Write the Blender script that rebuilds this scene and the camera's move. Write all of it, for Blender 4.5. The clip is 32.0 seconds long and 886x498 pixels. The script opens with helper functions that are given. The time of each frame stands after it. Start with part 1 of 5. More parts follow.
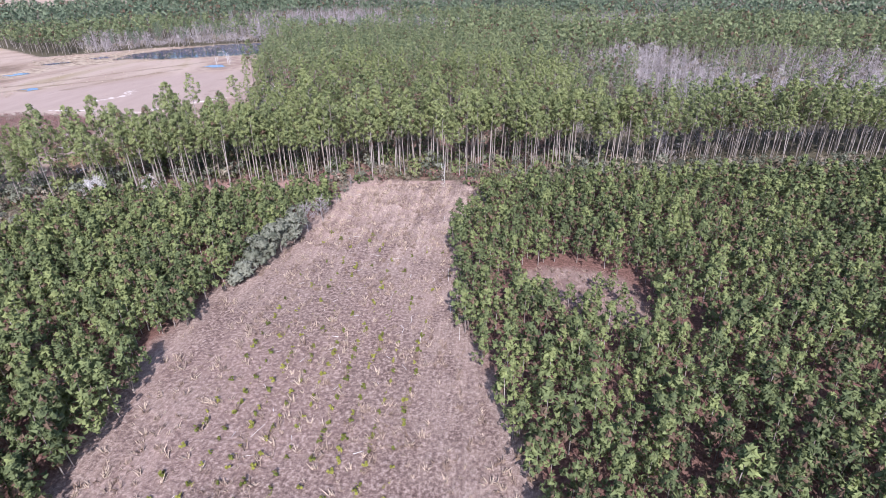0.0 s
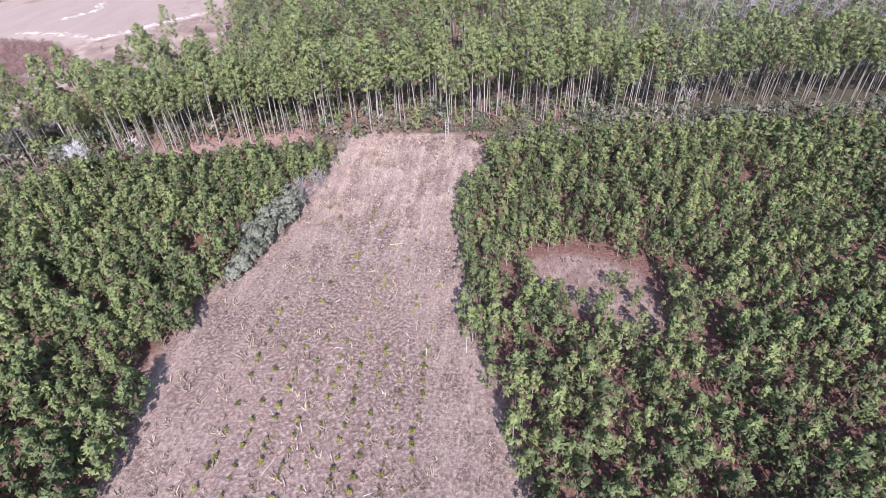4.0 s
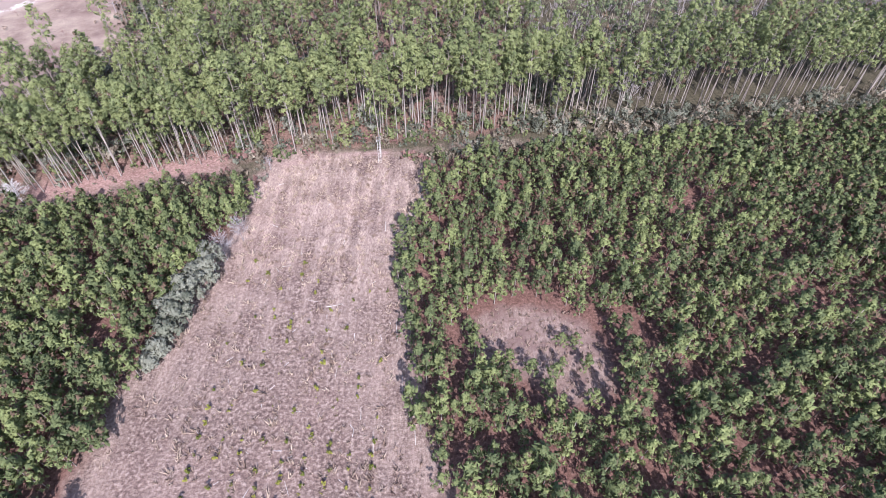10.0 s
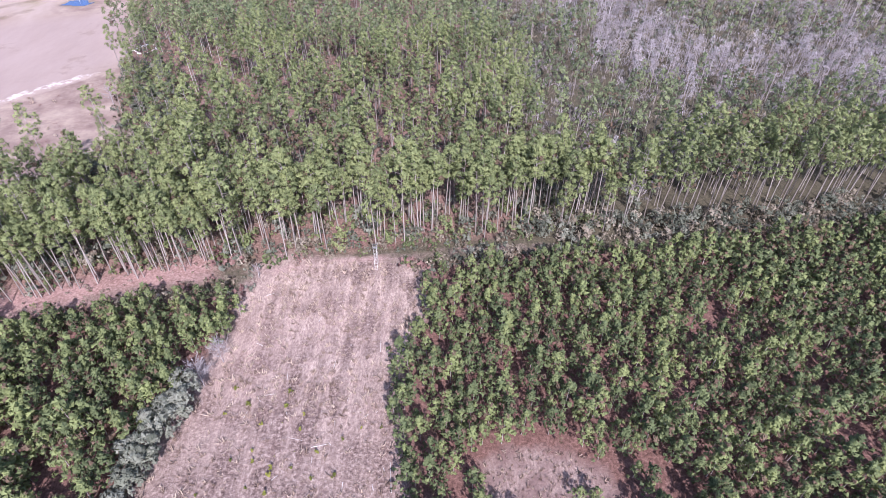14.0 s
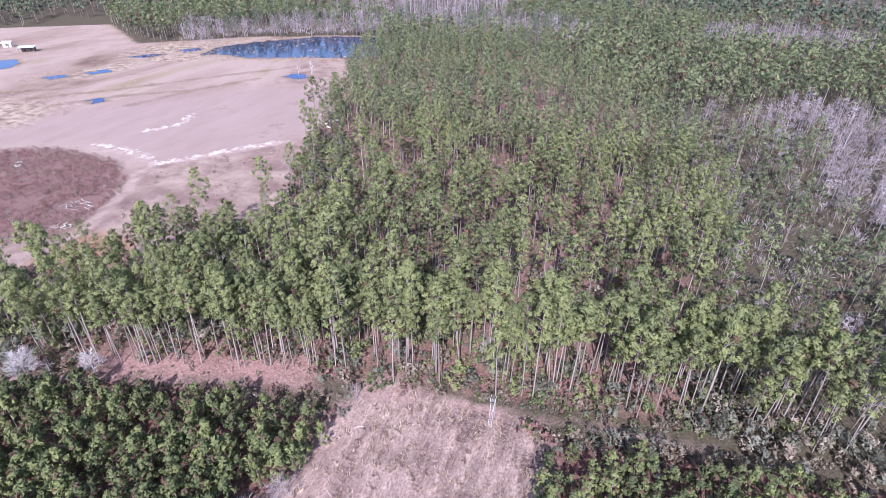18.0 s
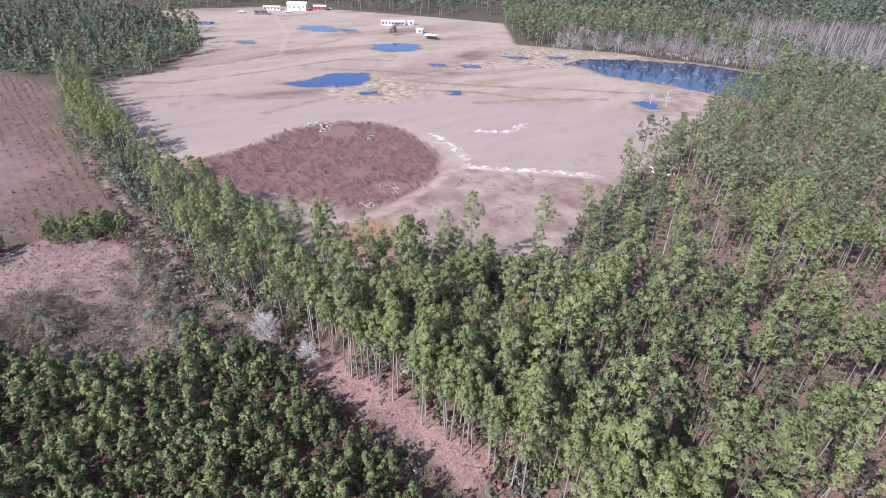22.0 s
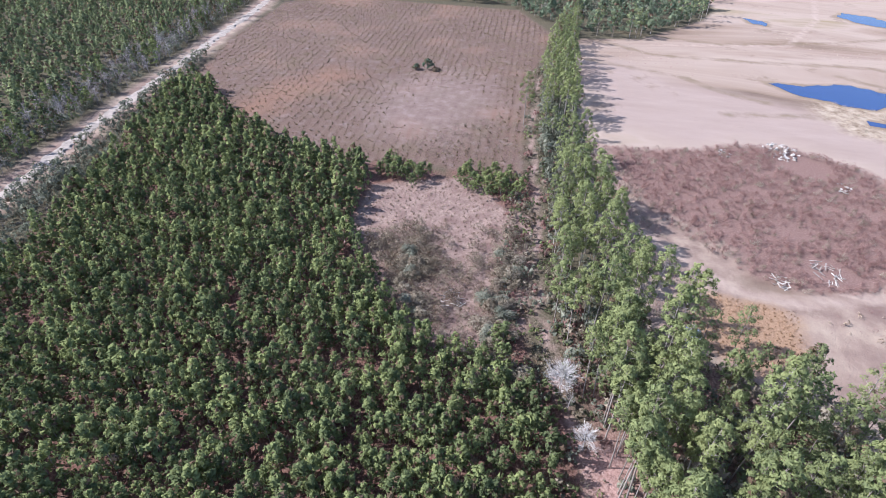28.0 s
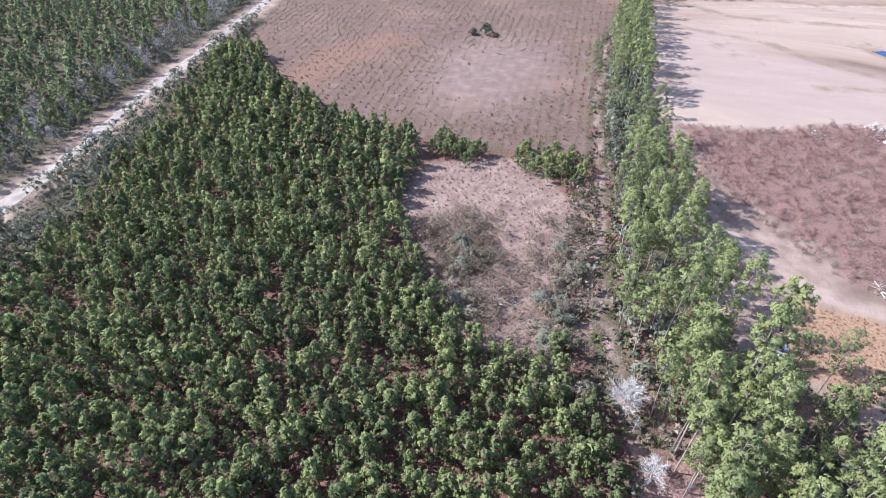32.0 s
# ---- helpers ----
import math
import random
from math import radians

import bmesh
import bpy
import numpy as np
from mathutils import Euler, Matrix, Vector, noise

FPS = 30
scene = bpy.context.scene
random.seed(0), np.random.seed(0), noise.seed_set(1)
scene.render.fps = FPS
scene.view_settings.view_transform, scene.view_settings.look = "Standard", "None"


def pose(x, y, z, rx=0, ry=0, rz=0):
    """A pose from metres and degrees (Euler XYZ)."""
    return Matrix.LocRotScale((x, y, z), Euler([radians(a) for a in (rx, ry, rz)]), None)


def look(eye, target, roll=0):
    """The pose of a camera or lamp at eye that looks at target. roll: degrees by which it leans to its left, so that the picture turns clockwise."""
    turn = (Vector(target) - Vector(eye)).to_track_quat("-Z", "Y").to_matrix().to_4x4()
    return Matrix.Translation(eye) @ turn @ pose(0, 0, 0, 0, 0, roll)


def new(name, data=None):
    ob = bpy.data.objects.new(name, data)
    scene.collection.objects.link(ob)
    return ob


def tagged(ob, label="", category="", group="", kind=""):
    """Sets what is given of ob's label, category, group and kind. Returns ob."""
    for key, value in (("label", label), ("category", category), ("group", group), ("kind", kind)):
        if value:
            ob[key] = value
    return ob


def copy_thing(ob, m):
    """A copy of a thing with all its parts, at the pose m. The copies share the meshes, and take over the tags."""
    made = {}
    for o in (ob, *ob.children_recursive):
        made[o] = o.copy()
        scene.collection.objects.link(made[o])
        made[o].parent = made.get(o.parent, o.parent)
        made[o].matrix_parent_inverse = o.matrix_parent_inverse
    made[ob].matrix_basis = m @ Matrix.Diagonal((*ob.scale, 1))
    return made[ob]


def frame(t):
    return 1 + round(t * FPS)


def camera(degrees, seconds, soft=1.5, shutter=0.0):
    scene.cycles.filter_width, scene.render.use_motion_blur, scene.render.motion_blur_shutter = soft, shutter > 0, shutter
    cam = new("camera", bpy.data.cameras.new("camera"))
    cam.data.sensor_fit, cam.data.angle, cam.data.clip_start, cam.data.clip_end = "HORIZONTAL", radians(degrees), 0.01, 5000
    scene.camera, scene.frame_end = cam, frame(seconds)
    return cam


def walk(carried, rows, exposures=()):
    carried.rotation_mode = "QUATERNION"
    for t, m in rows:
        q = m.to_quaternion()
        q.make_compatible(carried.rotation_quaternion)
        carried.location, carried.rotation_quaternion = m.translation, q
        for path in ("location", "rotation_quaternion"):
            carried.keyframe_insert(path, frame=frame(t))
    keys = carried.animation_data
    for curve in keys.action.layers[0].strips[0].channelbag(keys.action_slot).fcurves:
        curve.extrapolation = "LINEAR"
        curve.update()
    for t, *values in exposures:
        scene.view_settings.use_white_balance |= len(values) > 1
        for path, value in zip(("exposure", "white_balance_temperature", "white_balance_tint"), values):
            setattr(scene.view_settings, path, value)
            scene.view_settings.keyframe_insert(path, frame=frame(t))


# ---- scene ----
from mathutils.geometry import tessellate_polygon

rng = np.random.default_rng(11)

# ---- camera and its flight: seconds, place, turn ----
PATH = [
    (0.0, 1.83, -31.25, 46.29, 62.46, 0.83, 6.44),
    (0.5, 1.92, -31.19, 47.71, 62.43, 0.94, 6.44),
    (1.0, 2.04, -30.65, 49.10, 62.39, 0.99, 6.52),
    (1.5, 2.19, -29.32, 50.62, 62.23, 1.17, 6.57),
    (2.0, 2.28, -27.66, 52.26, 62.12, 1.39, 6.51),
    (2.5, 2.43, -25.52, 53.80, 62.00, 1.53, 6.63),
    (4.5, -0.13, -15.83, 59.20, 48.44, 0.99, 6.07),
    (5.0, -0.12, -13.41, 60.35, 48.58, 0.93, 3.81),
    (5.5, -0.41, -11.02, 61.55, 48.75, 0.72, 2.14),
    (6.0, -0.54, -8.46, 62.87, 48.83, 0.57, 0.88),
    (6.5, -0.58, -5.64, 64.37, 48.78, 0.41, 0.81),
    (7.0, -0.35, -3.11, 65.97, 48.67, 0.45, 0.82),
    (7.5, -0.16, -1.44, 67.21, 48.87, 0.42, 0.78),
    (8.0, -0.01, -0.43, 68.22, 48.80, 0.36, 0.47),
    (8.5, -0.00, -0.11, 68.51, 48.57, 0.24, 0.02),
    (9.0, 0.00, 0.00, 68.38, 46.92, 0.16, -0.15),
    (9.5, -0.12, -0.11, 68.24, 45.22, 0.05, -0.30),
    (10.0, -0.05, -0.05, 68.17, 43.39, 0.01, -0.35),
    (10.5, -0.05, -0.05, 67.93, 41.57, -0.03, -0.50),
    (11.0, 0.01, 0.01, 68.02, 40.88, -0.10, -0.67),
    (11.5, -0.14, 0.46, 68.09, 40.75, -0.22, -0.83),
    (12.0, 0.03, 1.46, 68.05, 40.70, -0.17, -0.88),
    (12.5, 0.14, 2.99, 68.09, 40.65, -0.10, -0.87),
    (13.0, 0.15, 5.12, 68.14, 40.54, -0.11, -0.79),
    (13.5, 0.16, 8.22, 68.41, 40.94, -0.07, -0.55),
    (14.0, -0.60, 11.67, 69.52, 50.18, -0.43, -0.34),
    (14.5, -0.18, 13.36, 68.58, 55.56, 0.05, 0.16),
    (16.5, -0.12, 23.27, 67.11, 57.93, -0.37, 3.78),
    (17.0, -0.75, 26.49, 66.64, 58.24, -0.62, 7.75),
    (17.5, -0.63, 29.73, 66.78, 58.28, -0.53, 14.07),
    (18.0, -0.70, 32.70, 67.29, 58.32, -0.57, 19.67),
    (18.5, -0.90, 35.78, 67.46, 58.39, -0.62, 24.45),
    (19.0, -1.05, 38.89, 67.63, 58.45, -0.57, 28.39),
    (19.5, -1.36, 41.93, 67.87, 58.52, -0.56, 31.74),
    (20.0, -2.05, 45.05, 68.04, 58.55, -0.67, 35.24),
    (20.5, -3.18, 48.01, 67.92, 58.62, -0.89, 39.74),
    (21.0, -4.36, 51.04, 68.12, 58.56, -1.15, 45.46),
    (21.5, -5.49, 54.02, 68.14, 58.53, -1.29, 51.78),
    (22.0, -7.16, 56.49, 67.81, 58.53, -1.53, 57.46),
    (22.5, -8.54, 58.69, 68.30, 58.34, -1.65, 61.80),
    (23.0, -10.05, 60.71, 68.60, 58.12, -1.73, 66.62),
    (23.5, -11.65, 62.56, 68.72, 58.02, -1.66, 68.39),
    (24.0, -13.18, 63.88, 68.73, 57.97, -1.73, 72.12),
    (24.5, -14.94, 65.43, 68.76, 57.87, -1.67, 74.76),
    (25.0, -16.48, 66.60, 68.43, 54.93, -1.53, 75.51),
    (25.5, -18.41, 67.05, 68.85, 54.16, -1.58, 78.01),
    (26.0, -20.07, 67.47, 68.96, 53.91, -1.84, 88.30),
    (26.5, -22.27, 68.72, 69.15, 53.53, -1.76, 100.08),
    (28.5, -28.25, 68.35, 70.35, 53.30, -1.02, 107.24),
    (29.0, -27.98, 68.31, 69.90, 52.25, -0.86, 108.71),
    (29.5, -28.27, 68.10, 69.93, 49.82, -0.66, 110.02),
    (30.0, -28.45, 68.05, 69.80, 49.82, -0.43, 110.79),
    (30.5, -29.28, 67.72, 69.44, 49.92, -0.26, 111.03),
    (31.0, -31.19, 66.87, 69.20, 49.90, -0.12, 111.27),
    (31.5, -33.73, 65.85, 69.22, 49.82, 0.25, 111.44),
    (32.0, -36.72, 64.46, 69.45, 49.68, 0.62, 111.64),
]
EXPOSURES = [(0.0, 0.72, 5850, 18), (2.5, 0.78, 5850, 18), (4.5, 0.84, 5850, 18), (11.0, 0.85, 5830, 19), (14.5, 0.86, 5720, 25), (17.0, 0.76, 5660, 27), (20.5, 0.63, 5690, 25),
             (22.0, 0.58, 5830, 17), (23.0, 0.55, 5850, 16), (25.0, 0.54, 5850, 16), (26.0, 0.49, 5850, 15), (28.5, 0.90, 5790, 13), (32.0, 1.03, 5770, 13)]
cam = camera(78.64, 32.0, soft=0.5)
walk(cam, [(t, pose(*row)) for t, *row in PATH], exposures=EXPOSURES)

# ---- sky and sun ----
SUN_TO = Vector((0.22, -0.975, 0.0)).normalized()
SUN_EL = radians(41)
world = bpy.data.worlds.new("world")
scene.world = world
world.use_nodes = True
wn = world.node_tree.nodes
sky = wn.new("ShaderNodeTexSky")
sky.sky_type = "NISHITA"
sky.sun_disc = False
sky.sun_elevation = SUN_EL
sky.sun_rotation = math.atan2(SUN_TO.x, SUN_TO.y)
sky.dust_density = 1.6
wn["Background"].inputs[1].default_value = 0.145
world.node_tree.links.new(sky.outputs[0], wn["Background"].inputs[0])
sun = new("sun", bpy.data.lights.new("sun", "SUN"))
sun.data.energy, sun.data.angle, sun.data.color = 5.0, radians(0.6), (1.0, 0.95, 0.88)
to_sun = Vector((SUN_TO.x * math.cos(SUN_EL), SUN_TO.y * math.cos(SUN_EL), math.sin(SUN_EL)))
sun.matrix_world = look(to_sun * 200, (0, 0, 0))


# ---- materials ----
def material(name, rough=0.9, metal=0.0, spec=0.2):
    m = bpy.data.materials.new(name)
    m.use_nodes = True
    b = m.node_tree.nodes["Principled BSDF"]
    b.inputs["Roughness"].default_value, b.inputs["Metallic"].default_value = rough, metal
    b.inputs["Specular IOR Level"].default_value = spec
    return m, m.node_tree.nodes, m.node_tree.links, b


def val(nodes, links, op, a, b=None, clamp=False):
    n = nodes.new("ShaderNodeMath")
    n.operation, n.use_clamp = op, clamp
    for k, v in enumerate((a, b)):
        if v is None:
            continue
        if isinstance(v, (int, float)):
            n.inputs[k].default_value = v
        else:
            links.new(v, n.inputs[k])
    return n.outputs[0]


def mixc(nodes, links, fac, a, b, blend="MIX"):
    n = nodes.new("ShaderNodeMix")
    n.data_type, n.blend_type = "RGBA", blend
    for s, v in ((n.inputs[0], fac), (n.inputs[6], a), (n.inputs[7], b)):
        if isinstance(v, (int, float)):
            s.default_value = v
        elif isinstance(v, tuple):
            s.default_value = (*v, 1)
        else:
            links.new(v, s)
    return n.outputs[2]


def noisy(nodes, links, scale, detail=4.0, rough=0.55, vector=None, distort=0.0):
    n = nodes.new("ShaderNodeTexNoise")
    n.inputs["Scale"].default_value, n.inputs["Detail"].default_value = scale, detail
    n.inputs["Roughness"].default_value, n.inputs["Distortion"].default_value = rough, distort
    if vector is None:
        vector = nodes.new("ShaderNodeNewGeometry").outputs["Position"]
    links.new(vector, n.inputs["Vector"])
    return n.outputs["Fac"]


def ramp(nodes, links, fac, stops):
    n = nodes.new("ShaderNodeValToRGB")
    while len(n.color_ramp.elements) < len(stops):
        n.color_ramp.elements.new(0.5)
    for e, (p, c) in zip(n.color_ramp.elements, stops):
        e.position, e.color = p, (*c, 1)
    links.new(fac, n.inputs[0])
    return n.outputs[0]


def attr(nodes, name):
    n = nodes.new("ShaderNodeAttribute")
    n.attribute_name = name
    return n.outputs["Fac"]


def stretched(nodes, links, sx, sy, turn=0.0):
    g = nodes.new("ShaderNodeNewGeometry")
    n = nodes.new("ShaderNodeMapping")
    n.inputs["Scale"].default_value = (sx, sy, 1)
    n.inputs["Rotation"].default_value = (0, 0, radians(turn))
    links.new(g.outputs["Position"], n.inputs["Vector"])
    return n.outputs[0]


def leafy(name, dark, mid, light, through_light=0.25, spread=0.5, withered=(0.165, 0.118, 0.085)):
    """Foliage: each tree by its tint, each spray by its own chance."""
    m = bpy.data.materials.new(name)
    m.use_nodes = True
    nodes, links = m.node_tree.nodes, m.node_tree.links
    nodes.remove(nodes["Principled BSDF"])
    geo = nodes.new("ShaderNodeNewGeometry")
    info = nodes.new("ShaderNodeObjectInfo")
    tint = val(nodes, links, "ADD", attr(nodes, "tint"), val(nodes, links, "MULTIPLY", info.outputs["Random"], 0.2))
    patch = noisy(nodes, links, 0.035, 2.0)
    tint = val(nodes, links, "ADD", tint, val(nodes, links, "MULTIPLY", val(nodes, links, "SUBTRACT", patch, 0.5), 0.65), True)
    col = ramp(nodes, links, tint, [(0.0, withered), (0.03, dark), (0.5, mid), (1.0, light)])
    chance = geo.outputs["Random Per Island"]
    gain = val(nodes, links, "ADD", val(nodes, links, "MULTIPLY", chance, spread), 1 - spread / 2)
    rgb = nodes.new("ShaderNodeCombineColor")
    for k in range(3):
        links.new(gain, rgb.inputs[k])
    col = mixc(nodes, links, 1.0, col, rgb.outputs[0], "MULTIPLY")
    a, b, s = nodes.new("ShaderNodeBsdfDiffuse"), nodes.new("ShaderNodeBsdfTranslucent"), nodes.new("ShaderNodeMixShader")
    s.inputs[0].default_value = through_light
    links.new(col, a.inputs[0]), links.new(col, b.inputs[0])
    links.new(a.outputs[0], s.inputs[1]), links.new(b.outputs[0], s.inputs[2])
    links.new(s.outputs[0], nodes["Material Output"].inputs[0])
    return m


def plain(name, color, rough=0.8, metal=0.0, scale=3.0, spread=0.35, bump=0.1, spec=0.3):
    """A weathered plain surface: blotches at two sizes and a fine relief."""
    m, nodes, links, b = material(name, rough, metal, spec)
    n1, n2 = noisy(nodes, links, scale), noisy(nodes, links, scale * 9, 3)
    mixed = val(nodes, links, "ADD", val(nodes, links, "MULTIPLY", n1, 0.65), val(nodes, links, "MULTIPLY", n2, 0.35))
    d, l = tuple(c * (1 - spread) for c in color), tuple(min(c * (1 + spread), 0.9) for c in color)
    links.new(ramp(nodes, links, mixed, [(0.3, d), (0.5, color), (0.7, l)]), b.inputs["Base Color"])
    bp = nodes.new("ShaderNodeBump")
    bp.inputs["Strength"].default_value = bump
    links.new(n2, bp.inputs["Height"]), links.new(bp.outputs[0], b.inputs["Normal"])
    return m


LEAF_YOUNG = leafy("young_pine_needles", (0.080, 0.100, 0.055), (0.152, 0.182, 0.086), (0.238, 0.270, 0.116), 0.34, 0.3)
LEAF_PINE = leafy("tall_pine_needles", (0.134, 0.160, 0.084), (0.218, 0.250, 0.116), (0.278, 0.306, 0.140), 0.38, 0.3)
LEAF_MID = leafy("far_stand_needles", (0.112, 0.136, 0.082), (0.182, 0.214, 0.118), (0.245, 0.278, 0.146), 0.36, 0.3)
# distance haze is put into this colour: bluer and duller than near needles
LEAF_FAR = leafy("hazy_far_foliage", (0.098, 0.128, 0.092), (0.138, 0.174, 0.118), (0.182, 0.218, 0.142), 0.3, 0.35)
LEAF_GREY = leafy("grey_green_foliage", (0.095, 0.105, 0.078), (0.15, 0.160, 0.122), (0.225, 0.230, 0.185), 0.25, 0.3)
LEAF_SCRUB = leafy("scrub_foliage", (0.150, 0.122, 0.092), (0.225, 0.190, 0.146), (0.32, 0.28, 0.225), 0.2, 0.3)
LEAF_BRUSH = leafy("red_brown_brush", (0.195, 0.110, 0.100), (0.250, 0.148, 0.134), (0.305, 0.195, 0.178), 0.3, 0.15, (0.20, 0.125, 0.11))
LEAF_STRAW = leafy("dry_grass_blades", (0.20, 0.142, 0.115), (0.33, 0.254, 0.205), (0.47, 0.380, 0.305), 0.25, 0.4)
LEAF_SEED = leafy("seedling_needles", (0.075, 0.095, 0.03), (0.16, 0.175, 0.045), (0.29, 0.28, 0.07), 0.3, 0.4)
TWIG_GREY = leafy("bare_grey_twigs", (0.19, 0.165, 0.168), (0.275, 0.245, 0.25), (0.37, 0.338, 0.345), 0.0, 0.4)
TWIG_WHITE = leafy("bleached_twigs", (0.42, 0.395, 0.39), (0.50, 0.475, 0.47), (0.58, 0.555, 0.55), 0.0, 0.4)
BARK = leafy("pine_bark", (0.165, 0.138, 0.124), (0.245, 0.212, 0.195), (0.34, 0.305, 0.285), 0.0, 0.2)


def masked(nodes, links, name, soft, ragged, scale=0.35):
    """How far a kind of ground holds, from its distance inside its edge, with a ragged edge."""
    wob = val(nodes, links, "SUBTRACT", noisy(nodes, links, scale, 5.0, 0.65), 0.5)
    d = val(nodes, links, "ADD", attr(nodes, name), val(nodes, links, "MULTIPLY", wob, ragged * 2))
    return val(nodes, links, "ADD", val(nodes, links, "MULTIPLY", d, 1.0 / soft), 0.5, True)


def ground_material():
    m, nodes, links, b = material("ground", 0.95, 0, 0.1)
    fine = noisy(nodes, links, 2.2, 6.0, 0.7)
    mid = noisy(nodes, links, 0.28, 5.0, 0.6)
    big = noisy(nodes, links, 0.035, 4.0, 0.55)
    # forest floor: straw, litter and dark mould
    col = ramp(nodes, links, fine, [(0.30, (0.070, 0.038, 0.032)), (0.5, (0.145, 0.080, 0.066)), (0.72, (0.25, 0.150, 0.126))])
    col = mixc(nodes, links, masked(nodes, links, "grove", 3.0, 2.0), ramp(nodes, links, fine, [(0.3, (0.045, 0.040, 0.026)), (0.55, (0.095, 0.082, 0.056)), (0.75, (0.16, 0.135, 0.100))]), col)
    # thinner litter of red-brown straw and dead grass beneath the grown pines
    col = mixc(nodes, links, masked(nodes, links, "stand", 3.0, 2.0), col,
               ramp(nodes, links, fine, [(0.3, (0.095, 0.058, 0.046)), (0.5, (0.190, 0.120, 0.098)), (0.7, (0.32, 0.215, 0.18))]))
    # cut-over strip: pale dead grass, ash-grey slash, old furrows
    furrow = nodes.new("ShaderNodeTexWave")
    furrow.inputs["Scale"].default_value = 0.11
    furrow.inputs["Distortion"].default_value, furrow.inputs["Detail"].default_value = 4.5, 4.0
    furrow.inputs["Detail Scale"].default_value = 1.6
    links.new(stretched(nodes, links, 1.0, 0.06), furrow.inputs["Vector"])
    blades = noisy(nodes, links, 3.2, 6.0, 0.8, stretched(nodes, links, 1.0, 0.4))
    streak = noisy(nodes, links, 0.55, 5.0, 0.7, stretched(nodes, links, 1.0, 0.12), 0.3)
    patch = noisy(nodes, links, 0.11, 5.0, 0.65)
    grass = ramp(nodes, links, blades, [(0.33, (0.15, 0.097, 0.088)), (0.48, (0.325, 0.240, 0.205)), (0.66, (0.55, 0.445, 0.375))])
    slash = ramp(nodes, links, fine, [(0.36, (0.066, 0.042, 0.039)), (0.5, (0.165, 0.115, 0.099)), (0.66, (0.37, 0.29, 0.255))])
    worn = val(nodes, links, "ADD", val(nodes, links, "MULTIPLY", patch, 0.6), val(nodes, links, "MULTIPLY", streak, 0.5))
    cut = mixc(nodes, links, val(nodes, links, "MULTIPLY", val(nodes, links, "SUBTRACT", worn, 0.505), 9.0, True), grass, slash)
    cut = mixc(nodes, links, val(nodes, links, "MULTIPLY", furrow.outputs["Fac"], 0.26), cut, (0.155, 0.112, 0.104))
    pale = val(nodes, links, "MULTIPLY", val(nodes, links, "SUBTRACT", noisy(nodes, links, 0.9, 5.0, 0.75), 0.64), 12.0, True)
    cut = mixc(nodes, links, val(nodes, links, "MULTIPLY", pale, 0.5), cut, (0.62, 0.56, 0.55))
    cut = mixc(nodes, links, val(nodes, links, "MULTIPLY", masked(nodes, links, "slashed", 30.0, 14.0, 0.08), 0.9), cut, slash)
    speck = val(nodes, links, "MULTIPLY", val(nodes, links, "SUBTRACT", noisy(nodes, links, 1.7, 6.0, 0.8), 0.60), 10.0, True)
    cut = mixc(nodes, links, val(nodes, links, "MULTIPLY", speck, 0.6), cut, (0.105, 0.078, 0.066))
    blush = val(nodes, links, "MULTIPLY", val(nodes, links, "SUBTRACT", big, 0.45), 3.0, True)
    cut = mixc(nodes, links, val(nodes, links, "MULTIPLY", blush, 0.35), cut, (0.36, 0.245, 0.215))
    col = mixc(nodes, links, masked(nodes, links, "strip", 2.2, 1.6), col, cut)
    open_grass = mixc(nodes, links, val(nodes, links, "MULTIPLY", val(nodes, links, "SUBTRACT", mid, 0.40), 4.0, True), grass, (0.185, 0.124, 0.110))
    open_grass = mixc(nodes, links, 0.48, open_grass, (0.16, 0.105, 0.095))
    col = mixc(nodes, links, masked(nodes, links, "opening", 2.0, 2.0), col, open_grass)
    # grazed field: pale sand and short dead grass in long drifts
    drift = noisy(nodes, links, 0.022, 5.0, 0.6, stretched(nodes, links, 1.0, 0.35, 35), 0.6)
    turf = ramp(nodes, links, drift, [(0.34, (0.140, 0.098, 0.076)), (0.43, (0.256, 0.188, 0.150)), (0.56, (0.345, 0.270, 0.230)), (0.70, (0.238, 0.188, 0.116))])
    turf = mixc(nodes, links, val(nodes, links, "MULTIPLY", val(nodes, links, "SUBTRACT", fine, 0.5), 0.9, True), turf, (0.25, 0.19, 0.152))
    turf = mixc(nodes, links, masked(nodes, links, "smooth_sand", 14.0, 5.0, 0.06), turf, mixc(nodes, links, noisy(nodes, links, 0.12, 6.0, 0.7, stretched(nodes, links, 1.0, 0.3, 50)), (0.240, 0.178, 0.155), (0.362, 0.284, 0.254)))
    rough_patch = val(nodes, links, "MULTIPLY", val(nodes, links, "SUBTRACT", noisy(nodes, links, 0.05, 6.0, 0.7), 0.58), 9.0, True)
    turf = mixc(nodes, links, val(nodes, links, "MULTIPLY", rough_patch, 0.8), turf, (0.20, 0.148, 0.115))
    col = mixc(nodes, links, masked(nodes, links, "meadow", 3.0, 3.0, 0.15), col, turf)
    # ground under the red-brown brush
    under = ramp(nodes, links, fine, [(0.3, (0.13, 0.080, 0.070)), (0.55, (0.205, 0.130, 0.115)), (0.75, (0.30, 0.215, 0.19))])
    col = mixc(nodes, links, masked(nodes, links, "brush", 4.0, 3.0, 0.2), col, under)
    waste = ramp(nodes, links, noisy(nodes, links, 0.10, 5.0, 0.6), [(0.34, (0.175, 0.118, 0.104)), (0.5, (0.245, 0.178, 0.15)), (0.68, (0.35, 0.275, 0.222))])
    pale_patch = val(nodes, links, "MULTIPLY", val(nodes, links, "SUBTRACT", noisy(nodes, links, 0.07, 6.0, 0.7), 0.50), 7.0, True)
